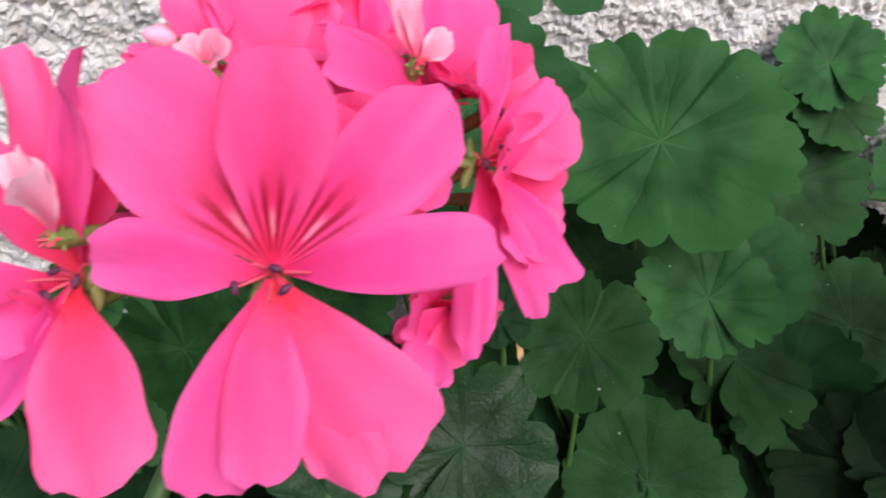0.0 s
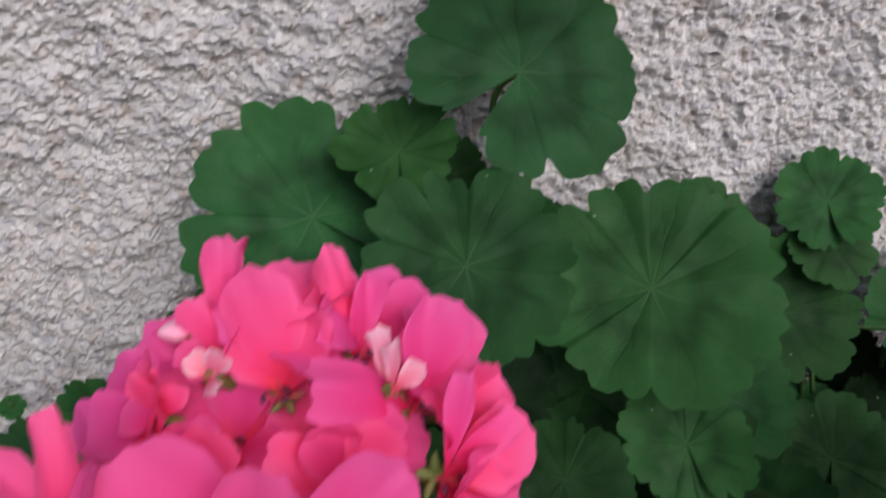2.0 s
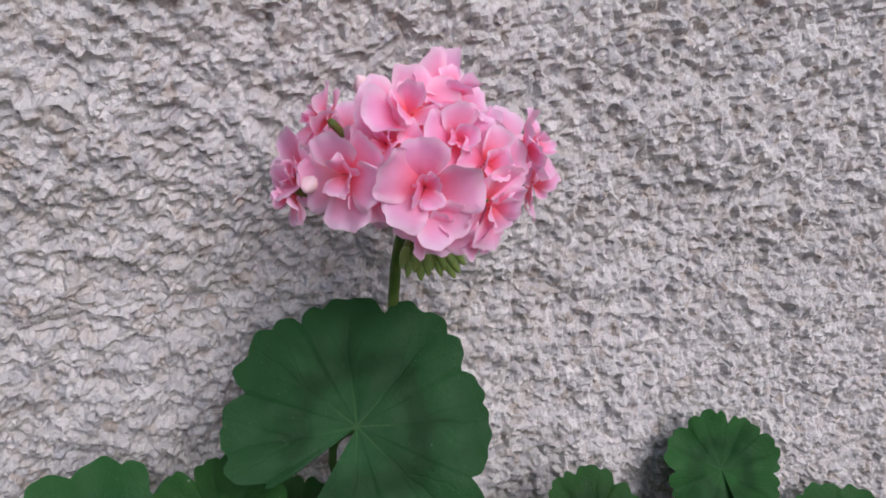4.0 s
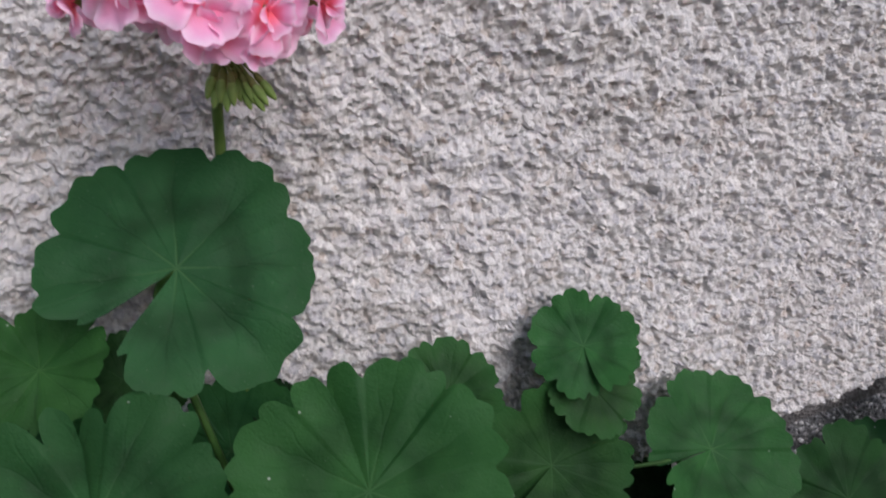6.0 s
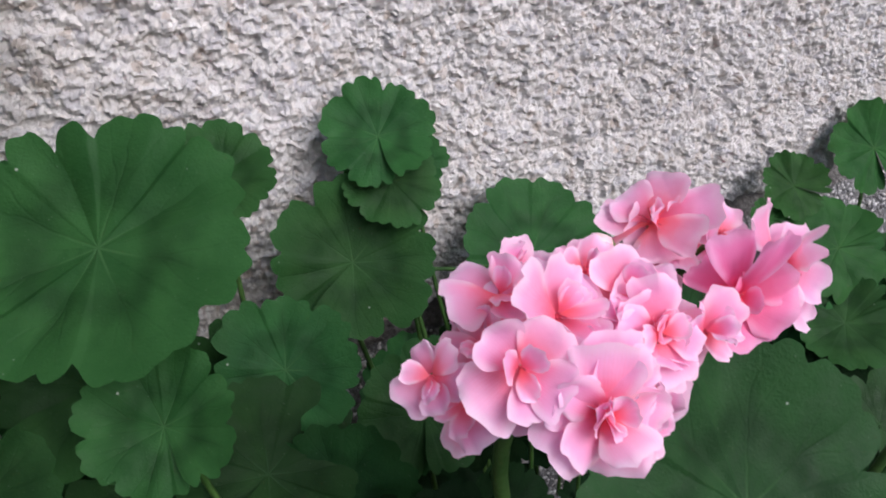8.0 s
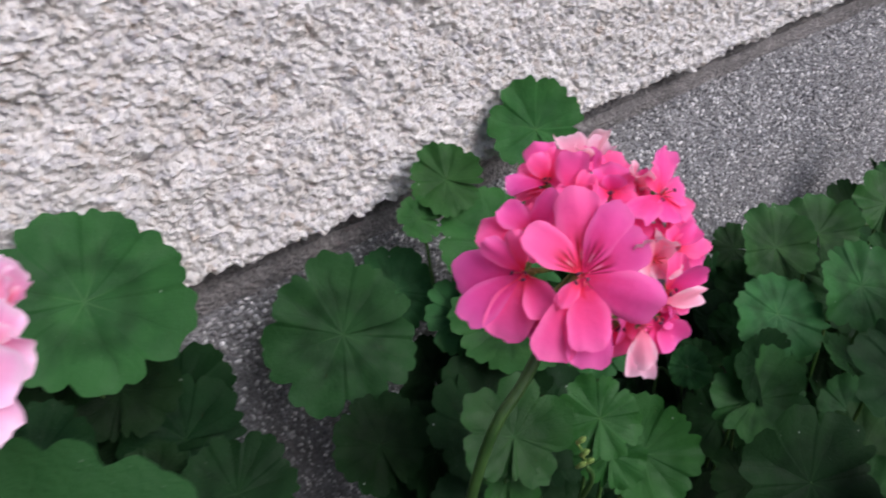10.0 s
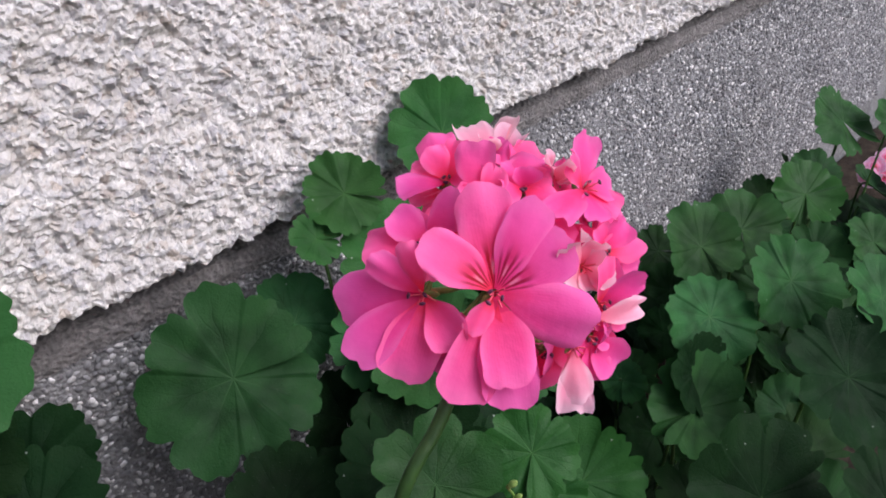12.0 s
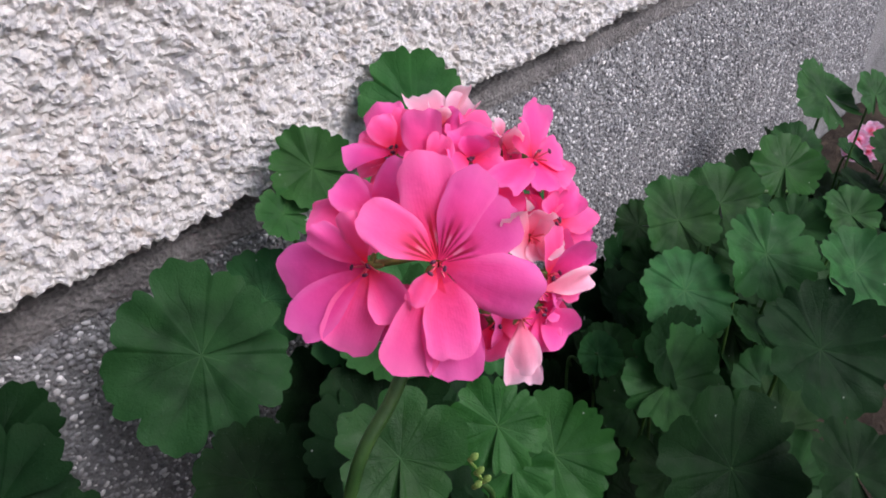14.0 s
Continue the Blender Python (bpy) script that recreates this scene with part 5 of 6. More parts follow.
floret(pale_near_hub, (0.178, -0.241, 0.603), (-0.108, -0.429, 0.897), 0.0127, [(282, 0.89, 20, 0.38), (356, 1.06, 24, 0.39), (429, 0.81, 17, 0.49), (477, 1.05, 33, 0.46), (549, 1.11, 16, 0.49), (47, 0.78, 57, 0.31), (239, 0.51, 48, 0.38), (39, 0.73, 65, 0.39)], pale)
floret(pale_near_hub, (0.178, -0.254, 0.600), (-0.110, -0.669, 0.735), 0.0133, [(151, 0.93, 22, 0.42), (205, 1.07, 15, 0.37), (273, 0.95, 8, 0.46), (346, 0.80, 7, 0.47), (441, 1.08, 28, 0.39), (183, 0.63, 39, 0.36), (97, 0.46, 57, 0.42), (1, 0.51, 38, 0.43)], pale)
floret(pale_near_hub, (0.192, -0.254, 0.595), (0.208, -0.706, 0.677), 0.0116, [(181, 0.88, 22, 0.48), (272, 0.81, 20, 0.37), (339, 1.00, 16, 0.40), (383, 1.09, 31, 0.49), (486, 0.81, 30, 0.37), (353, 0.71, 62, 0.42), (326, 0.70, 62, 0.30), (245, 0.74, 62, 0.31)], pale)
floret(pale_near_hub, (0.166, -0.206, 0.592), (-0.450, 0.519, 0.726), 0.0102, [(175, 0.87, 17, 0.48), (261, 1.01, 32, 0.38), (314, 0.83, 9, 0.44), (395, 0.89, 23, 0.48), (469, 0.98, 25, 0.41), (222, 0.68, 30, 0.31), (124, 0.73, 44, 0.44), (106, 0.54, 62, 0.36)], pale)
floret(pale_near_hub, (0.152, -0.204, 0.581), (-0.792, 0.468, 0.393), 0.0086, [(193, 0.91, 4, 0.44), (249, 0.95, 13, 0.45), (326, 1.06, 15, 0.39), (400, 1.05, 32, 0.40), (455, 0.92, 26, 0.44), (276, 0.62, 41, 0.40), (270, 0.66, 29, 0.35), (164, 0.55, 34, 0.41)], pale)
floret(pale_near_hub, (0.146, -0.246, 0.590), (-0.729, -0.465, 0.502), 0.0129, [(5, 0.81, 13, 0.49), (93, 0.93, 8, 0.49), (166, 0.92, 6, 0.38), (236, 0.83, 17, 0.40), (284, 0.83, 4, 0.38), (218, 0.55, 55, 0.37), (258, 0.49, 37, 0.45), (328, 0.64, 65, 0.44)], pale)
floret(pale_near_hub, (0.160, -0.259, 0.597), (-0.431, -0.673, 0.601), 0.0127, [(316, 0.84, 23, 0.49), (385, 0.97, 7, 0.41), (447, 1.09, 34, 0.49), (539, 0.97, 15, 0.40), (613, 0.81, 30, 0.41), (108, 0.71, 46, 0.45), (190, 0.76, 48, 0.45), (93, 0.52, 66, 0.43)], pale)
floret(pale_near_hub, (0.137, -0.234, 0.580), (-0.914, -0.250, 0.319), 0.0127, [(66, 0.93, 8, 0.46), (147, 1.07, 26, 0.42), (186, 0.86, 27, 0.44), (287, 1.11, 32, 0.46), (335, 1.04, 18, 0.47), (170, 0.62, 51, 0.34), (318, 0.77, 50, 0.39), (216, 0.70, 42, 0.32)], pale)
floret(pale_near_hub, (0.141, -0.252, 0.605), (-0.426, -0.607, 0.670), 0.0147, [(48, 0.95, 23, 0.44), (136, 0.80, 17, 0.51), (222, 1.03, 7, 0.51), (294, 0.85, 20, 0.38), (339, 0.90, 8, 0.49), (295, 0.55, 40, 0.32), (30, 0.69, 51, 0.31), (173, 0.57, 60, 0.41)], pale)
floret(pale_near_hub, (0.156, -0.264, 0.595), (-0.270, -0.880, 0.391), 0.0163, [(219, 1.10, 30, 0.43), (279, 1.05, 6, 0.43), (345, 0.90, 6, 0.42), (443, 1.09, 25, 0.46), (509, 0.92, 8, 0.44), (264, 0.44, 29, 0.42), (108, 0.69, 56, 0.45), (144, 0.56, 59, 0.42)], pale)
floret(pale_near_hub, (0.180, -0.247, 0.595), (0.126, -0.746, 0.654), 0.0169, [(246, 1.01, 29, 0.43), (316, 1.10, 13, 0.47), (374, 0.95, 6, 0.38), (460, 0.94, 20, 0.48), (520, 0.92, 8, 0.49), (300, 0.70, 61, 0.40), (251, 0.49, 57, 0.35), (158, 0.54, 50, 0.41)], pale)
floret(pale_near_hub, (0.179, -0.247, 0.573), (0.167, -0.958, 0.233), 0.0146, [(201, 0.87, 26, 0.42), (277, 0.83, 12, 0.39), (346, 1.03, 29, 0.47), (415, 1.01, 20, 0.50), (496, 1.09, 15, 0.42), (187, 0.77, 56, 0.38), (179, 0.67, 45, 0.39), (350, 0.77, 60, 0.32)], pale)
floret(pale_near_hub, (0.157, -0.241, 0.605), (0.100, -0.528, 0.843), 0.0150, [(196, 1.09, 12, 0.51), (263, 0.93, 29, 0.46), (360, 0.97, 10, 0.48), (417, 0.96, 8, 0.40), (504, 1.11, 29, 0.43), (17, 0.63, 56, 0.40), (19, 0.51, 55, 0.31), (305, 0.80, 37, 0.31)], pale)
floret(pale_near_hub, (0.152, -0.222, 0.600), (-0.110, -0.277, 0.955), 0.0141, [(362, 0.95, 16, 0.51), (419, 0.82, 20, 0.42), (503, 1.10, 13, 0.41), (553, 1.07, 6, 0.51), (648, 1.09, 25, 0.41), (63, 0.79, 39, 0.43), (61, 0.53, 54, 0.34), (271, 0.75, 40, 0.35)], pale)
floret(pale_near_hub, (0.169, -0.211, 0.590), (0.216, -0.340, 0.915), 0.0157, [(7, 0.82, 19, 0.48), (84, 0.99, 20, 0.51), (155, 1.08, 13, 0.40), (216, 1.05, 10, 0.49), (312, 0.97, 8, 0.47), (137, 0.77, 36, 0.34), (174, 0.61, 35, 0.36), (241, 0.60, 30, 0.37)], pale)
floret(pale_near_hub, (0.126, -0.237, 0.597), (-0.699, -0.427, 0.574), 0.0106, [(148, 0.81, 11, 0.51), (235, 1.10, 24, 0.44), (309, 0.90, 19, 0.46), (364, 0.88, 13, 0.47), (430, 0.91, 13, 0.43), (298, 0.63, 29, 0.42), (181, 0.72, 47, 0.35), (302, 0.49, 39, 0.38)], pale)
floret(pale_near_hub, (0.199, -0.217, 0.582), (0.339, -0.643, 0.686), 0.0151, [(93, 0.84, 18, 0.39), (143, 1.01, 25, 0.44), (227, 1.02, 6, 0.42), (317, 1.10, 5, 0.38), (384, 0.94, 24, 0.47), (161, 0.69, 51, 0.30), (168, 0.76, 58, 0.40), (224, 0.73, 39, 0.36)], pale)
floret(pale_near_hub, (0.183, -0.217, 0.591), (0.266, -0.440, 0.857), 0.0144, [(332, 1.07, 20, 0.42), (419, 0.83, 25, 0.47), (474, 0.87, 12, 0.45), (550, 0.90, 18, 0.40), (641, 0.94, 15, 0.46), (57, 0.76, 32, 0.39), (347, 0.47, 55, 0.46), (358, 0.55, 52, 0.45)], pale)
floret(pale_near_hub, (0.201, -0.227, 0.565), (0.379, -0.839, 0.391), 0.0126, [(238, 1.02, 5, 0.43), (311, 0.95, 15, 0.42), (357, 1.01, 14, 0.50), (424, 1.08, 6, 0.50), (511, 1.04, 16, 0.40), (341, 0.66, 36, 0.40), (75, 0.57, 51, 0.40), (39, 0.49, 45, 0.38)], pale)
floret(pale_near_hub, (0.178, -0.251, 0.598), (0.245, -0.771, 0.588), 0.0126, [(21, 0.88, 14, 0.45), (92, 0.97, 14, 0.42), (165, 0.98, 8, 0.50), (231, 0.86, 31, 0.41), (299, 0.91, 29, 0.46), (72, 0.62, 55, 0.47), (143, 0.54, 65, 0.42), (232, 0.50, 66, 0.41), (327, 0.57, 46, 0.44)], pale)
floret(pale_near_hub, (0.154, -0.265, 0.596), (0.015, -0.840, 0.543), 0.0138, [(131, 0.93, 30, 0.38), (213, 1.00, 11, 0.38), (268, 0.95, 32, 0.47), (341, 0.96, 7, 0.47), (425, 1.00, 23, 0.37), (172, 0.56, 59, 0.47), (253, 0.48, 54, 0.43), (369, 0.60, 56, 0.39), (453, 0.51, 54, 0.34)], pale)
floret(pale_near_hub, (0.168, -0.262, 0.584), (0.154, -0.890, 0.428), 0.0104, [(175, 1.07, 9, 0.37), (255, 1.08, 14, 0.38), (315, 0.85, 23, 0.41), (408, 0.90, 21, 0.37), (466, 1.06, 23, 0.42), (244, 0.50, 44, 0.40), (317, 0.61, 52, 0.41), (422, 0.57, 50, 0.47), (496, 0.62, 65, 0.43)], pale)
floret(pale_near_hub, (0.193, -0.243, 0.581), (0.608, -0.704, 0.368), 0.0090, [(186, 0.95, 12, 0.36), (253, 0.88, 28, 0.37), (321, 0.86, 26, 0.36), (400, 0.99, 28, 0.49), (463, 0.98, 32, 0.46), (228, 0.54, 70, 0.42), (285, 0.43, 66, 0.35), (397, 0.54, 65, 0.39), (466, 0.46, 45, 0.41)], pale)
floret(pale_near_hub, (0.195, -0.224, 0.589), (0.728, -0.415, 0.545), 0.0083, [(222, 0.94, 16, 0.39), (288, 0.99, 19, 0.37), (376, 0.99, 21, 0.38), (444, 0.97, 9, 0.40), (530, 1.07, 31, 0.43), (280, 0.45, 54, 0.44), (349, 0.62, 64, 0.38), (426, 0.57, 49, 0.45), (542, 0.63, 44, 0.40)], pale)
pale_back_hub = stalk(pale_mid, [(0.26, -0.16, 0.36), (0.225, -0.199, 0.538), (0.233, -0.205, 0.572)])
floret(pale_back_hub, (0.211, -0.246, 0.594), (-0.300, -0.801, 0.519), 0.0231, [(138, 0.68, 22, 0.35), (222, 0.59, 6, 0.53), (276, 0.64, 2, 0.58), (327, 0.68, 8, 0.48), (9, 0.68, 22, 0.35), (93, 0.91, 34, 0.29), (72, 1.00, 50, 0.18), (108, 0.36, 60, 0.41), (342, 0.36, 55, 0.41)], rose, crumple=1.2)
floret(pale_back_hub, (0.235, -0.240, 0.591), (0.208, -0.831, 0.516), 0.0326, [(117, 0.77, 22, 0.21), (57, 0.39, 20, 0.41), (309, 0.45, 10, 0.38), (279, 0.61, 5, 0.26), (240, 0.35, 10, 0.51), (141, 1.00, 45, 0.14), (96, 0.29, 50, 0.39)], pale)
floret(pale_back_hub, (0.212, -0.211, 0.598), (-0.461, -0.110, 0.880), 0.0284, [(204, 0.59, 16, 0.33), (171, 0.48, 20, 0.52), (108, 0.56, 15, 0.55), (36, 0.74, 15, 0.32), (321, 0.48, 5, 0.62), (237, 1.00, 0, 0.17), (357, 0.70, 10, 0.32), (48, 0.22, 55, 0.62)], pale)
floret(pale_back_hub, (0.232, -0.218, 0.591), (0.245, -0.459, 0.854), 0.0126, [(24, 1.00, 20, 0.44), (186, 0.92, 10, 0.55), (120, 0.83, 20, 0.53), (261, 0.67, 10, 0.62)], pale)
floret(pale_back_hub, (0.218, -0.213, 0.593), (-0.233, -0.491, 0.840), 0.0147, [(155, 1.02, 21, 0.50), (219, 0.82, 27, 0.49), (273, 0.99, 16, 0.38), (366, 0.91, 20, 0.49), (443, 0.97, 16, 0.38), (41, 0.70, 35, 0.38), (60, 0.72, 36, 0.42), (160, 0.70, 42, 0.45)], pale)
floret(pale_back_hub, (0.239, -0.228, 0.583), (0.103, -0.936, 0.337), 0.0146, [(178, 0.93, 12, 0.47), (241, 0.85, 29, 0.41), (336, 0.83, 19, 0.39), (392, 0.91, 20, 0.38), (461, 1.04, 24, 0.49), (208, 0.71, 45, 0.35), (292, 0.57, 33, 0.45), (46, 0.71, 36, 0.44)], pale)
floret(pale_back_hub, (0.244, -0.201, 0.576), (-0.000, -0.452, 0.892), 0.0156, [(241, 0.99, 26, 0.45), (311, 0.93, 28, 0.47), (384, 0.81, 13, 0.51), (432, 0.97, 15, 0.38), (496, 0.96, 14, 0.50), (118, 0.48, 33, 0.37), (355, 0.76, 48, 0.38), (224, 0.70, 30, 0.45)], pale)
bud(pale_back_hub, (0.192, -0.212, 0.598), (-0.7, -0.4, 0.5), 0.0050, "pale", 1.1)
pink_plinth_hub = stalk(pink_plinth, [(0.352, -0.21, 0.30), (0.382, -0.221, 0.426), (0.409, -0.221, 0.458), (0.445, -0.215, 0.495)])
floret(pink_plinth_hub, (0.413, -0.246, 0.524), (-0.543, -0.622, 0.564), 0.0350, [(90, 0.89, 10, 0.29), (60, 0.83, 16, 0.26), (21, 0.74, 10, 0.34), (132, 0.74, 16, 0.28), (336, 0.89, 2, 0.32), (282, 0.77, 4, 0.31), (234, 0.37, 14, 0.28), (249, 0.94, -10, 0.27), (276, 1.00, -16, 0.26)], cerise, blotch=True)
floret(pink_plinth_hub, (0.401, -0.229, 0.522), (-0.682, -0.486, 0.547), 0.0290, [(183, 0.93, 6, 0.34), (219, 1.00, 2, 0.25), (261, 0.90, 4, 0.36), (312, 0.62, 6, 0.40), (102, 0.66, 35, 0.21), (141, 0.66, 30, 0.25)], cerise)
floret(pink_plinth_hub, (0.412, -0.220, 0.531), (-0.629, -0.336, 0.701), 0.0200, [(195, 1.00, 10, 0.40), (144, 0.70, 25, 0.43), (60, 0.95, 25, 0.34), (312, 0.90, 30, 0.27), (234, 0.40, 10, 0.60)], cerise, crumple=1.3)
floret(pink_plinth_hub, (0.432, -0.209, 0.539), (-0.313, -0.077, 0.947), 0.0180, [(126, 1.00, 35, 0.40), (195, 0.67, 20, 0.50), (78, 0.78, 35, 0.42), (153, 0.67, 50, 0.42), (231, 0.89, 5, 0.37), (0, 0.78, 20, 0.36)], cerise, crumple=1.6)
floret(pink_plinth_hub, (0.431, -0.224, 0.539), (-0.305, -0.349, 0.886), 0.0180, [(93, 1.00, 30, 0.38), (186, 0.39, 20, 0.62), (36, 0.61, 30, 0.44)], cerise, crumple=1.2)
floret(pink_plinth_hub, (0.454, -0.208, 0.539), (0.238, 0.049, 0.970), 0.0210, [(339, 0.86, 25, 0.40), (294, 1.00, 20, 0.39), (255, 0.71, 25, 0.42), (81, 0.33, 45, 0.62)], faded, crumple=1.5)
floret(pink_plinth_hub, (0.444, -0.230, 0.538), (-0.132, -0.482, 0.866), 0.0120, [(105, 0.92, 30, 0.56), (45, 1.00, 35, 0.59), (345, 0.83, 25, 0.62), (72, 0.67, 55, 0.62), (180, 0.92, 25, 0.45), (297, 1.00, 10, 0.48)], cerise, crumple=1.6)
floret(pink_plinth_hub, (0.461, -0.229, 0.534), (0.247, -0.468, 0.848), 0.0230, [(120, 0.57, 45, 0.34), (168, 1.00, 50, 0.21), (234, 0.35, 50, 0.49), (111, 0.22, 60, 0.62)], faded, crumple=1.9)
floret(pink_plinth_hub, (0.463, -0.239, 0.533), (0.152, -0.636, 0.756), 0.0290, [(42, 0.66, 25, 0.33), (282, 0.48, 8, 0.49), (330, 0.38, 15, 0.55), (117, 0.52, 35, 0.32), (180, 1.00, 15, 0.21), (216, 0.52, 10, 0.35)], cerise, crumple=1.4)
floret(pink_plinth_hub, (0.446, -0.252, 0.518), (-0.239, -0.794, 0.559), 0.0260, [(84, 0.50, 48, 0.45), (354, 0.31, 40, 0.62), (144, 1.00, 55, 0.19), (186, 0.46, 40, 0.41), (261, 0.31, 25, 0.62), (306, 0.38, 25, 0.41)], faded, crumple=1.8)
floret(pink_plinth_hub, (0.459, -0.250, 0.516), (0.114, -0.852, 0.510), 0.0180, [(342, 1.00, 15, 0.35), (21, 0.72, 30, 0.40), (90, 0.56, 35, 0.52)], cerise, crumple=1.3)
floret(pink_plinth_hub, (0.448, -0.258, 0.505), (-0.130, -0.930, 0.344), 0.0200, [(24, 0.85, 20, 0.40), (354, 0.65, 5, 0.52), (102, 1.00, 40, 0.25), (234, 0.40, -5, 0.62)], cerise, crumple=1.3)
floret(pink_plinth_hub, (0.440, -0.261, 0.505), (-0.246, -0.910, 0.333), 0.0210, [(351, 1.00, 8, 0.18)], faded, crumple=1.4)
floret(pink_plinth_hub, (0.441, -0.260, 0.497), (-0.233, -0.944, 0.233), 0.0160, [(303, 1.00, 5, 0.47), (273, 1.00, 0, 0.45), (339, 0.44, 10, 0.62), (219, 0.50, -5, 0.62)], cerise, crumple=1.2)
floret(pink_plinth_hub, (0.431, -0.261, 0.500), (-0.413, -0.841, 0.351), 0.0210, [(258, 1.00, 6, 0.29), (264, 0.81, 12, 0.29)], faded, crumple=1.6)
floret(pink_plinth_hub, (0.427, -0.253, 0.496), (-0.434, -0.878, 0.200), 0.0140, [(282, 1.00, 0, 0.54), (243, 1.00, 0, 0.54), (342, 1.00, 0, 0.48)], cerise)
floret(pink_plinth_hub, (0.411, -0.232, 0.495), (-0.787, -0.600, 0.145), 0.0160, [(234, 0.88, 0, 0.55), (288, 1.00, 0, 0.48), (183, 0.69, 0, 0.62)], cerise)
floret(pink_plinth_hub, (0.440, -0.229, 0.523), (-0.270, -0.603, 0.750), 0.0200, [(114, 0.80, 20, 0.48), (36, 0.80, 20, 0.48), (339, 1.00, 15, 0.38), (270, 0.75, 10, 0.45)], cerise, crumple=1.3)
floret(pink_plinth_hub, (0.421, -0.214, 0.522), (-0.629, -0.305, 0.715), 0.0150, [(159, 1.00, 20, 0.45), (93, 1.00, 20, 0.51), (234, 0.93, 15, 0.55)], cerise, crumple=1.3)
floret(pink_plinth_hub, (0.435, -0.204, 0.533), (-0.260, 0.064, 0.963), 0.0118, [(253, 1.04, 17, 0.41), (322, 0.99, 40, 0.41), (369, 0.89, 28, 0.44), (438, 0.92, 39, 0.42), (489, 1.07, 18, 0.44), (562, 1.06, 45, 0.46)], cerise, crumple=1.5)
floret(pink_plinth_hub, (0.449, -0.206, 0.535), (0.050, 0.016, 0.999), 0.0128, [(122, 1.08, 13, 0.51), (210, 1.10, 41, 0.47), (251, 1.07, 32, 0.45), (301, 0.84, 36, 0.40), (382, 0.94, 13, 0.46), (445, 1.12, 18, 0.43)], cerise, crumple=1.5)
floret(pink_plinth_hub, (0.456, -0.217, 0.533), (0.216, -0.249, 0.944), 0.0127, [(174, 0.88, 22, 0.39), (237, 1.12, 13, 0.48), (295, 0.90, 22, 0.52), (340, 0.99, 31, 0.51), (404, 0.81, 45, 0.43), (471, 0.84, 17, 0.41)], cerise, crumple=1.5)
floret(pink_plinth_hub, (0.463, -0.231, 0.525), (0.353, -0.562, 0.747), 0.0135, [(232, 0.86, 25, 0.44), (289, 1.12, 43, 0.49), (373, 0.93, 36, 0.50), (433, 1.08, 41, 0.48), (500, 1.05, 22, 0.45), (531, 0.93, 35, 0.41)], cerise, crumple=1.5)
floret(pink_plinth_hub, (0.465, -0.241, 0.515), (0.389, -0.769, 0.507), 0.0140, [(202, 0.87, 23, 0.46), (266, 0.94, 41, 0.47), (331, 0.84, 9, 0.43), (374, 1.01, 44, 0.48), (446, 1.07, 38, 0.45), (511, 0.86, 9, 0.51)], cerise, crumple=1.5)
floret(pink_plinth_hub, (0.464, -0.249, 0.507), (0.325, -0.887, 0.328), 0.0128, [(348, 0.99, 41, 0.39), (416, 1.05, 18, 0.46), (479, 1.10, 25, 0.40), (536, 1.00, 29, 0.43), (571, 1.09, 24, 0.39), (634, 0.99, 9, 0.49)], cerise, crumple=1.5)
floret(pink_plinth_hub, (0.454, -0.255, 0.494), (0.113, -0.990, 0.081), 0.0139, [(249, 1.01, 21, 0.42), (340, 0.82, 26, 0.51), (372, 0.99, 19, 0.41), (441, 1.03, 26, 0.48), (522, 1.09, 31, 0.42), (572, 0.83, 22, 0.42)], cerise, crumple=1.5)
floret(pink_plinth_hub, (0.439, -0.251, 0.490), (-0.163, -0.986, -0.039), 0.0152, [(345, 0.93, 20, 0.45), (404, 1.07, 29, 0.52), (447, 0.99, 26, 0.42), (523, 1.12, 25, 0.51), (584, 0.93, 11, 0.39), (656, 0.84, 20, 0.43)], cerise, crumple=1.5)
floret(pink_plinth_hub, (0.424, -0.239, 0.490), (-0.550, -0.827, -0.114), 0.0160, [(15, 0.87, 26, 0.40), (89, 0.95, 37, 0.41), (136, 0.95, 25, 0.43), (192, 0.96, 24, 0.43), (276, 0.82, 16, 0.51), (320, 0.82, 18, 0.39)], cerise, crumple=1.5)
floret(pink_plinth_hub, (0.414, -0.225, 0.497), (-0.881, -0.470, 0.051), 0.0140, [(344, 0.85, 12, 0.50), (414, 1.09, 24, 0.44), (472, 1.00, 30, 0.42), (533, 1.10, 31, 0.44), (576, 1.12, 9, 0.38), (645, 1.10, 22, 0.51)], cerise, crumple=1.5)
floret(pink_plinth_hub, (0.417, -0.207, 0.519), (-0.753, 0.036, 0.657), 0.0112, [(307, 0.98, 24, 0.50), (379, 1.02, 34, 0.47), (440, 1.08, 20, 0.40), (486, 1.05, 44, 0.44), (554, 1.06, 40, 0.49), (613, 1.01, 14, 0.45)], cerise, crumple=1.5)
floret(pink_plinth_hub, (0.447, -0.235, 0.517), (0.079, -0.758, 0.648), 0.0159, [(4, 0.83, 45, 0.50), (69, 1.10, 13, 0.48), (123, 1.03, 40, 0.51), (202, 0.97, 46, 0.44), (254, 0.97, 44, 0.40), (315, 1.07, 38, 0.40)], cerise, crumple=1.5)
floret(pink_plinth_hub, (0.428, -0.213, 0.522), (-0.495, -0.097, 0.863), 0.0131, [(243, 0.86, 49, 0.42), (280, 1.00, 9, 0.46), (349, 1.10, 20, 0.45), (394, 0.94, 35, 0.40), (466, 1.04, 26, 0.41), (519, 0.81, 40, 0.44)], cerise, crumple=1.5)
bud_hub = stalk(pink_plinth, [(0.436, -0.19, 0.255), (0.452, -0.221, 0.341), (0.445, -0.224, 0.371)], 0.0016)
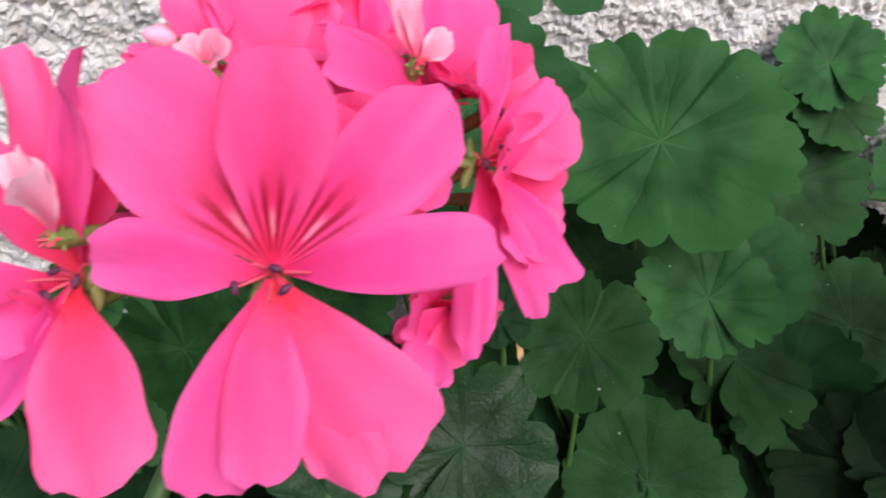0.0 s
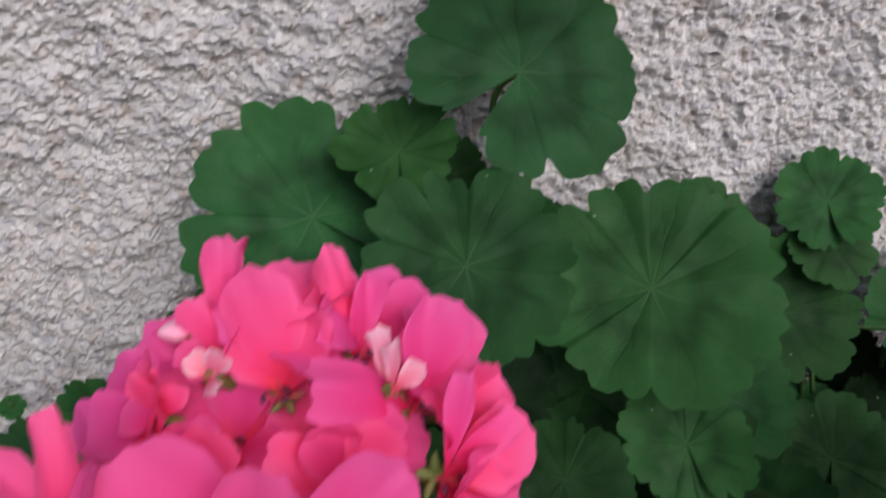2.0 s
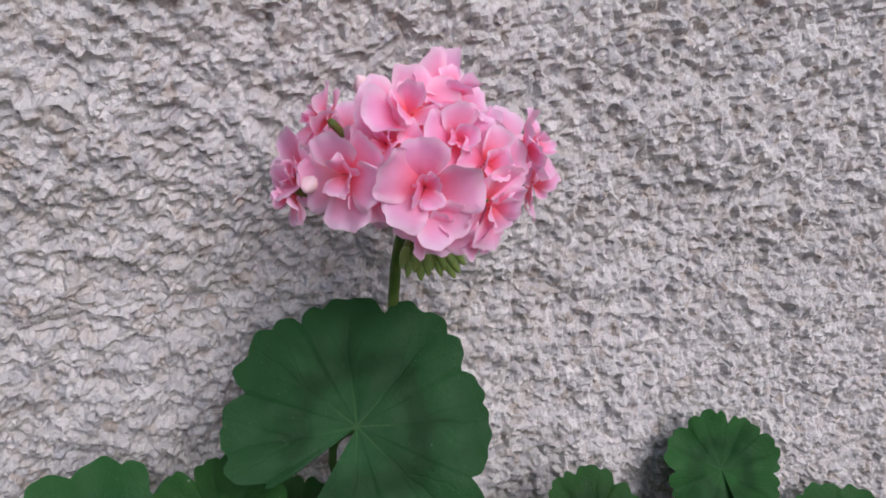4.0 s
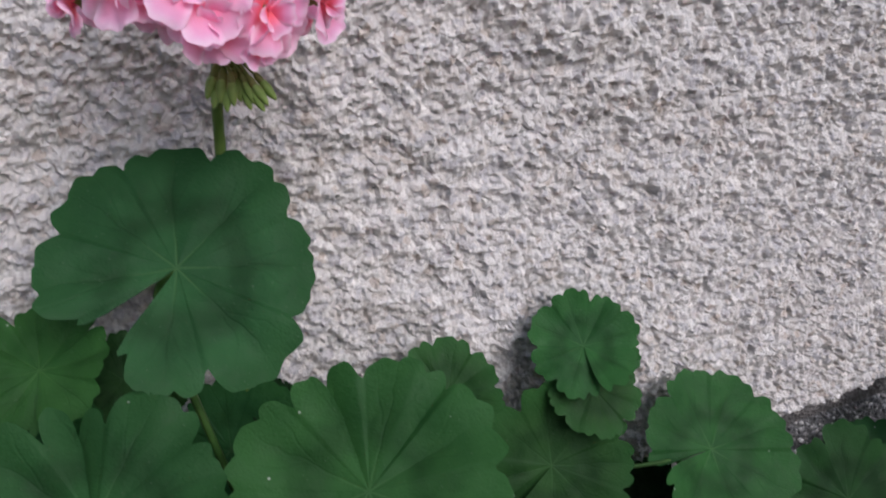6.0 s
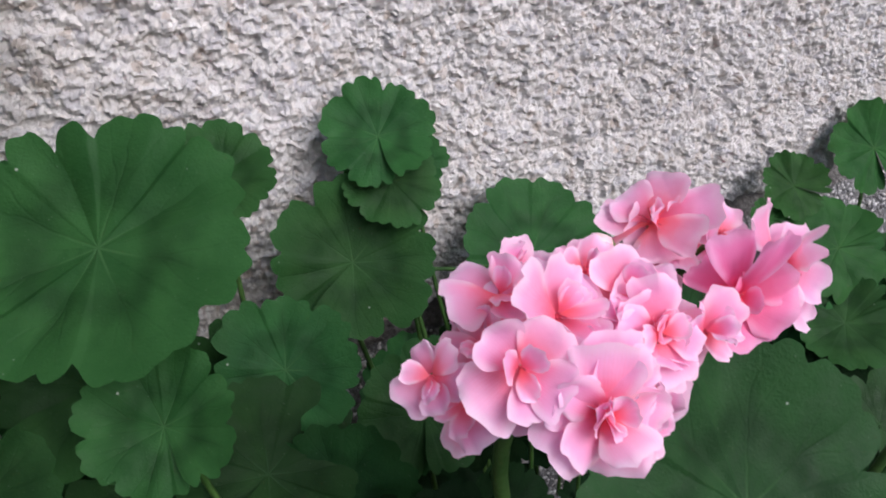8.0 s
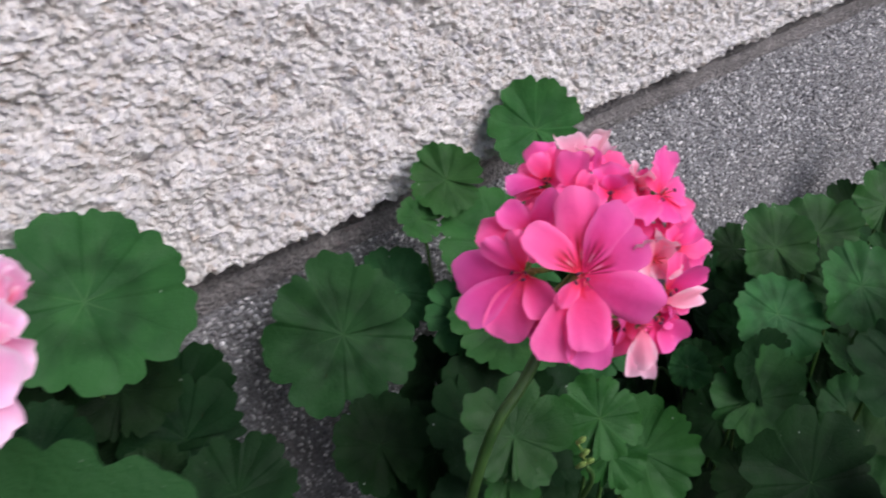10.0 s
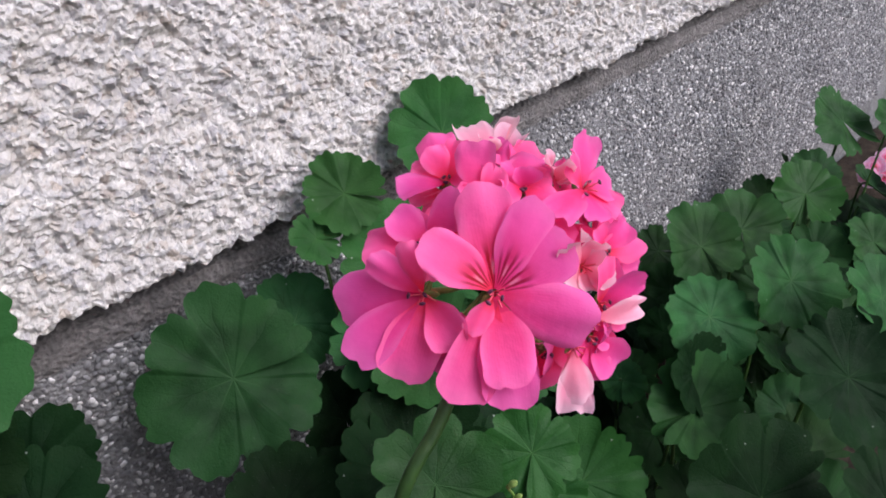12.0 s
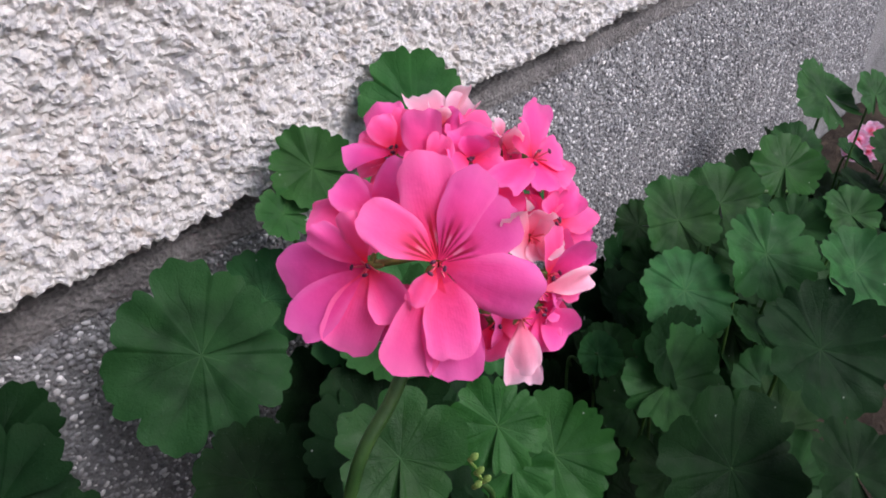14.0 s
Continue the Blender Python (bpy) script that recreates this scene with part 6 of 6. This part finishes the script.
bud(bud_hub, (0.439, -0.226, 0.396), (0.2, -0.5, 0.8), 0.0030, "green", 1.5)
bud(bud_hub, (0.442, -0.226, 0.384), (0.2, -0.5, 0.8), 0.0030, "green", 1.5)
bud(bud_hub, (0.446, -0.226, 0.374), (0.2, -0.5, 0.8), 0.0030, "green", 1.5)
bud(bud_hub, (0.440, -0.226, 0.376), (0.2, -0.5, 0.8), 0.0030, "green", 1.5)
far_hub = stalk(far_plant, [(0.98, -0.12, 0.23), (1.595, -0.083, -0.066), (1.551, -0.083, 0.032)])
floret(far_hub, (1.376, -0.101, 0.120), (-0.859, 0.109, 0.500), 0.0168, [(89, 1.00, 22), (161, 1.00, 22), (233, 1.00, 22), (305, 1.00, 22), (377, 1.00, 22), (125, 0.62, 52), (215, 0.62, 52), (305, 0.62, 52), (395, 0.62, 52)], pale)
floret(far_hub, (1.423, -0.101, 0.115), (-0.559, 0.009, 0.829), 0.0173, [(99, 1.00, 22), (171, 1.00, 22), (243, 1.00, 22), (315, 1.00, 22), (387, 1.00, 22), (135, 0.62, 52), (225, 0.62, 52), (315, 0.62, 52), (405, 0.62, 52)], pale)
floret(far_hub, (1.439, -0.101, 0.077), (-0.926, -0.270, 0.265), 0.0177, [(64, 1.00, 22), (136, 1.00, 22), (208, 1.00, 22), (280, 1.00, 22), (352, 1.00, 22), (100, 0.62, 52), (190, 0.62, 52), (280, 0.62, 52), (370, 0.62, 52)], pale)
floret(far_hub, (1.360, -0.101, 0.113), (-0.984, 0.061, 0.166), 0.0167, [(64, 1.00, 22), (136, 1.00, 22), (208, 1.00, 22), (280, 1.00, 22), (352, 1.00, 22), (100, 0.62, 52), (190, 0.62, 52), (280, 0.62, 52), (370, 0.62, 52)], pale)
floret(far_hub, (1.495, -0.101, 0.066), (-0.692, -0.555, 0.462), 0.0183, [(59, 1.00, 22), (131, 1.00, 22), (203, 1.00, 22), (275, 1.00, 22), (347, 1.00, 22), (95, 0.62, 52), (185, 0.62, 52), (275, 0.62, 52), (365, 0.62, 52)], pale)
# stems and the pot
main_stem(pale_wall, [(0.01, -0.075, -0.01), (0.0, -0.07, 0.2), (0.012, -0.06, 0.44), (0.006, -0.045, 0.53)])
main_stem(pale_mid, [(0.24, -0.10, -0.01), (0.22, -0.12, 0.2), (0.19, -0.14, 0.42)])
main_stem(pink_pot, [(-0.145, -0.16, 0.44), (-0.15, -0.19, 0.52), (-0.15, -0.225, 0.575)], 0.004)
main_stem(pink_plinth, [(0.42, -0.14, -0.01), (0.41, -0.16, 0.15), (0.37, -0.19, 0.32)])
main_stem(far_plant, [(0.80, -0.12, -0.01), (0.85, -0.10, 0.1), (0.92, -0.10, 0.24)])
clay_pot((-0.155, -0.258, 0.0), 0.105, 0.488)
filler_leaves(pale_wall, 26, (-0.22, 0.10), (-0.11, -0.03), (0.38, 0.57), 5, zonal)
# inner fill: deep leaves have the plants' inner shade painted into their green
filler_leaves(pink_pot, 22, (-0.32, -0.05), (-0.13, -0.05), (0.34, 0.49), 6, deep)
filler_leaves(pink_pot, 12, (-0.05, 0.12), (-0.15, -0.06), (0.36, 0.47), 16, darker)
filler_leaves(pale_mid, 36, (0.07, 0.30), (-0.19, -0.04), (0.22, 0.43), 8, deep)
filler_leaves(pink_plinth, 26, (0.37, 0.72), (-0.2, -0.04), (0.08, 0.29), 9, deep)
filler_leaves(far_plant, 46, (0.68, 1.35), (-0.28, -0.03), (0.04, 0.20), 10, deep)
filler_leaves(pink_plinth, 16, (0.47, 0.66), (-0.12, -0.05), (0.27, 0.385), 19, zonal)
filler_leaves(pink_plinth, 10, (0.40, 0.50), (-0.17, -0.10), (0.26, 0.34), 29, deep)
side_hub = stalk(pink_pot, [(-0.225, -0.132, 0.531), (-0.247, -0.112, 0.550), (-0.263, -0.097, 0.580)], 0.0017)
bud(side_hub, (-0.239, -0.102, 0.629), (0.6, -0.5, 0.6), 0.0042, "dry")
stalk(pale_mid, [(0.192, -0.050, 0.490), (0.223, -0.045, 0.476), (0.257, -0.040, 0.464)], 0.0012)
filler_leaves(far_plant, 34, (0.80, 1.30), (-0.26, -0.05), (0.10, 0.185), 33, darker)
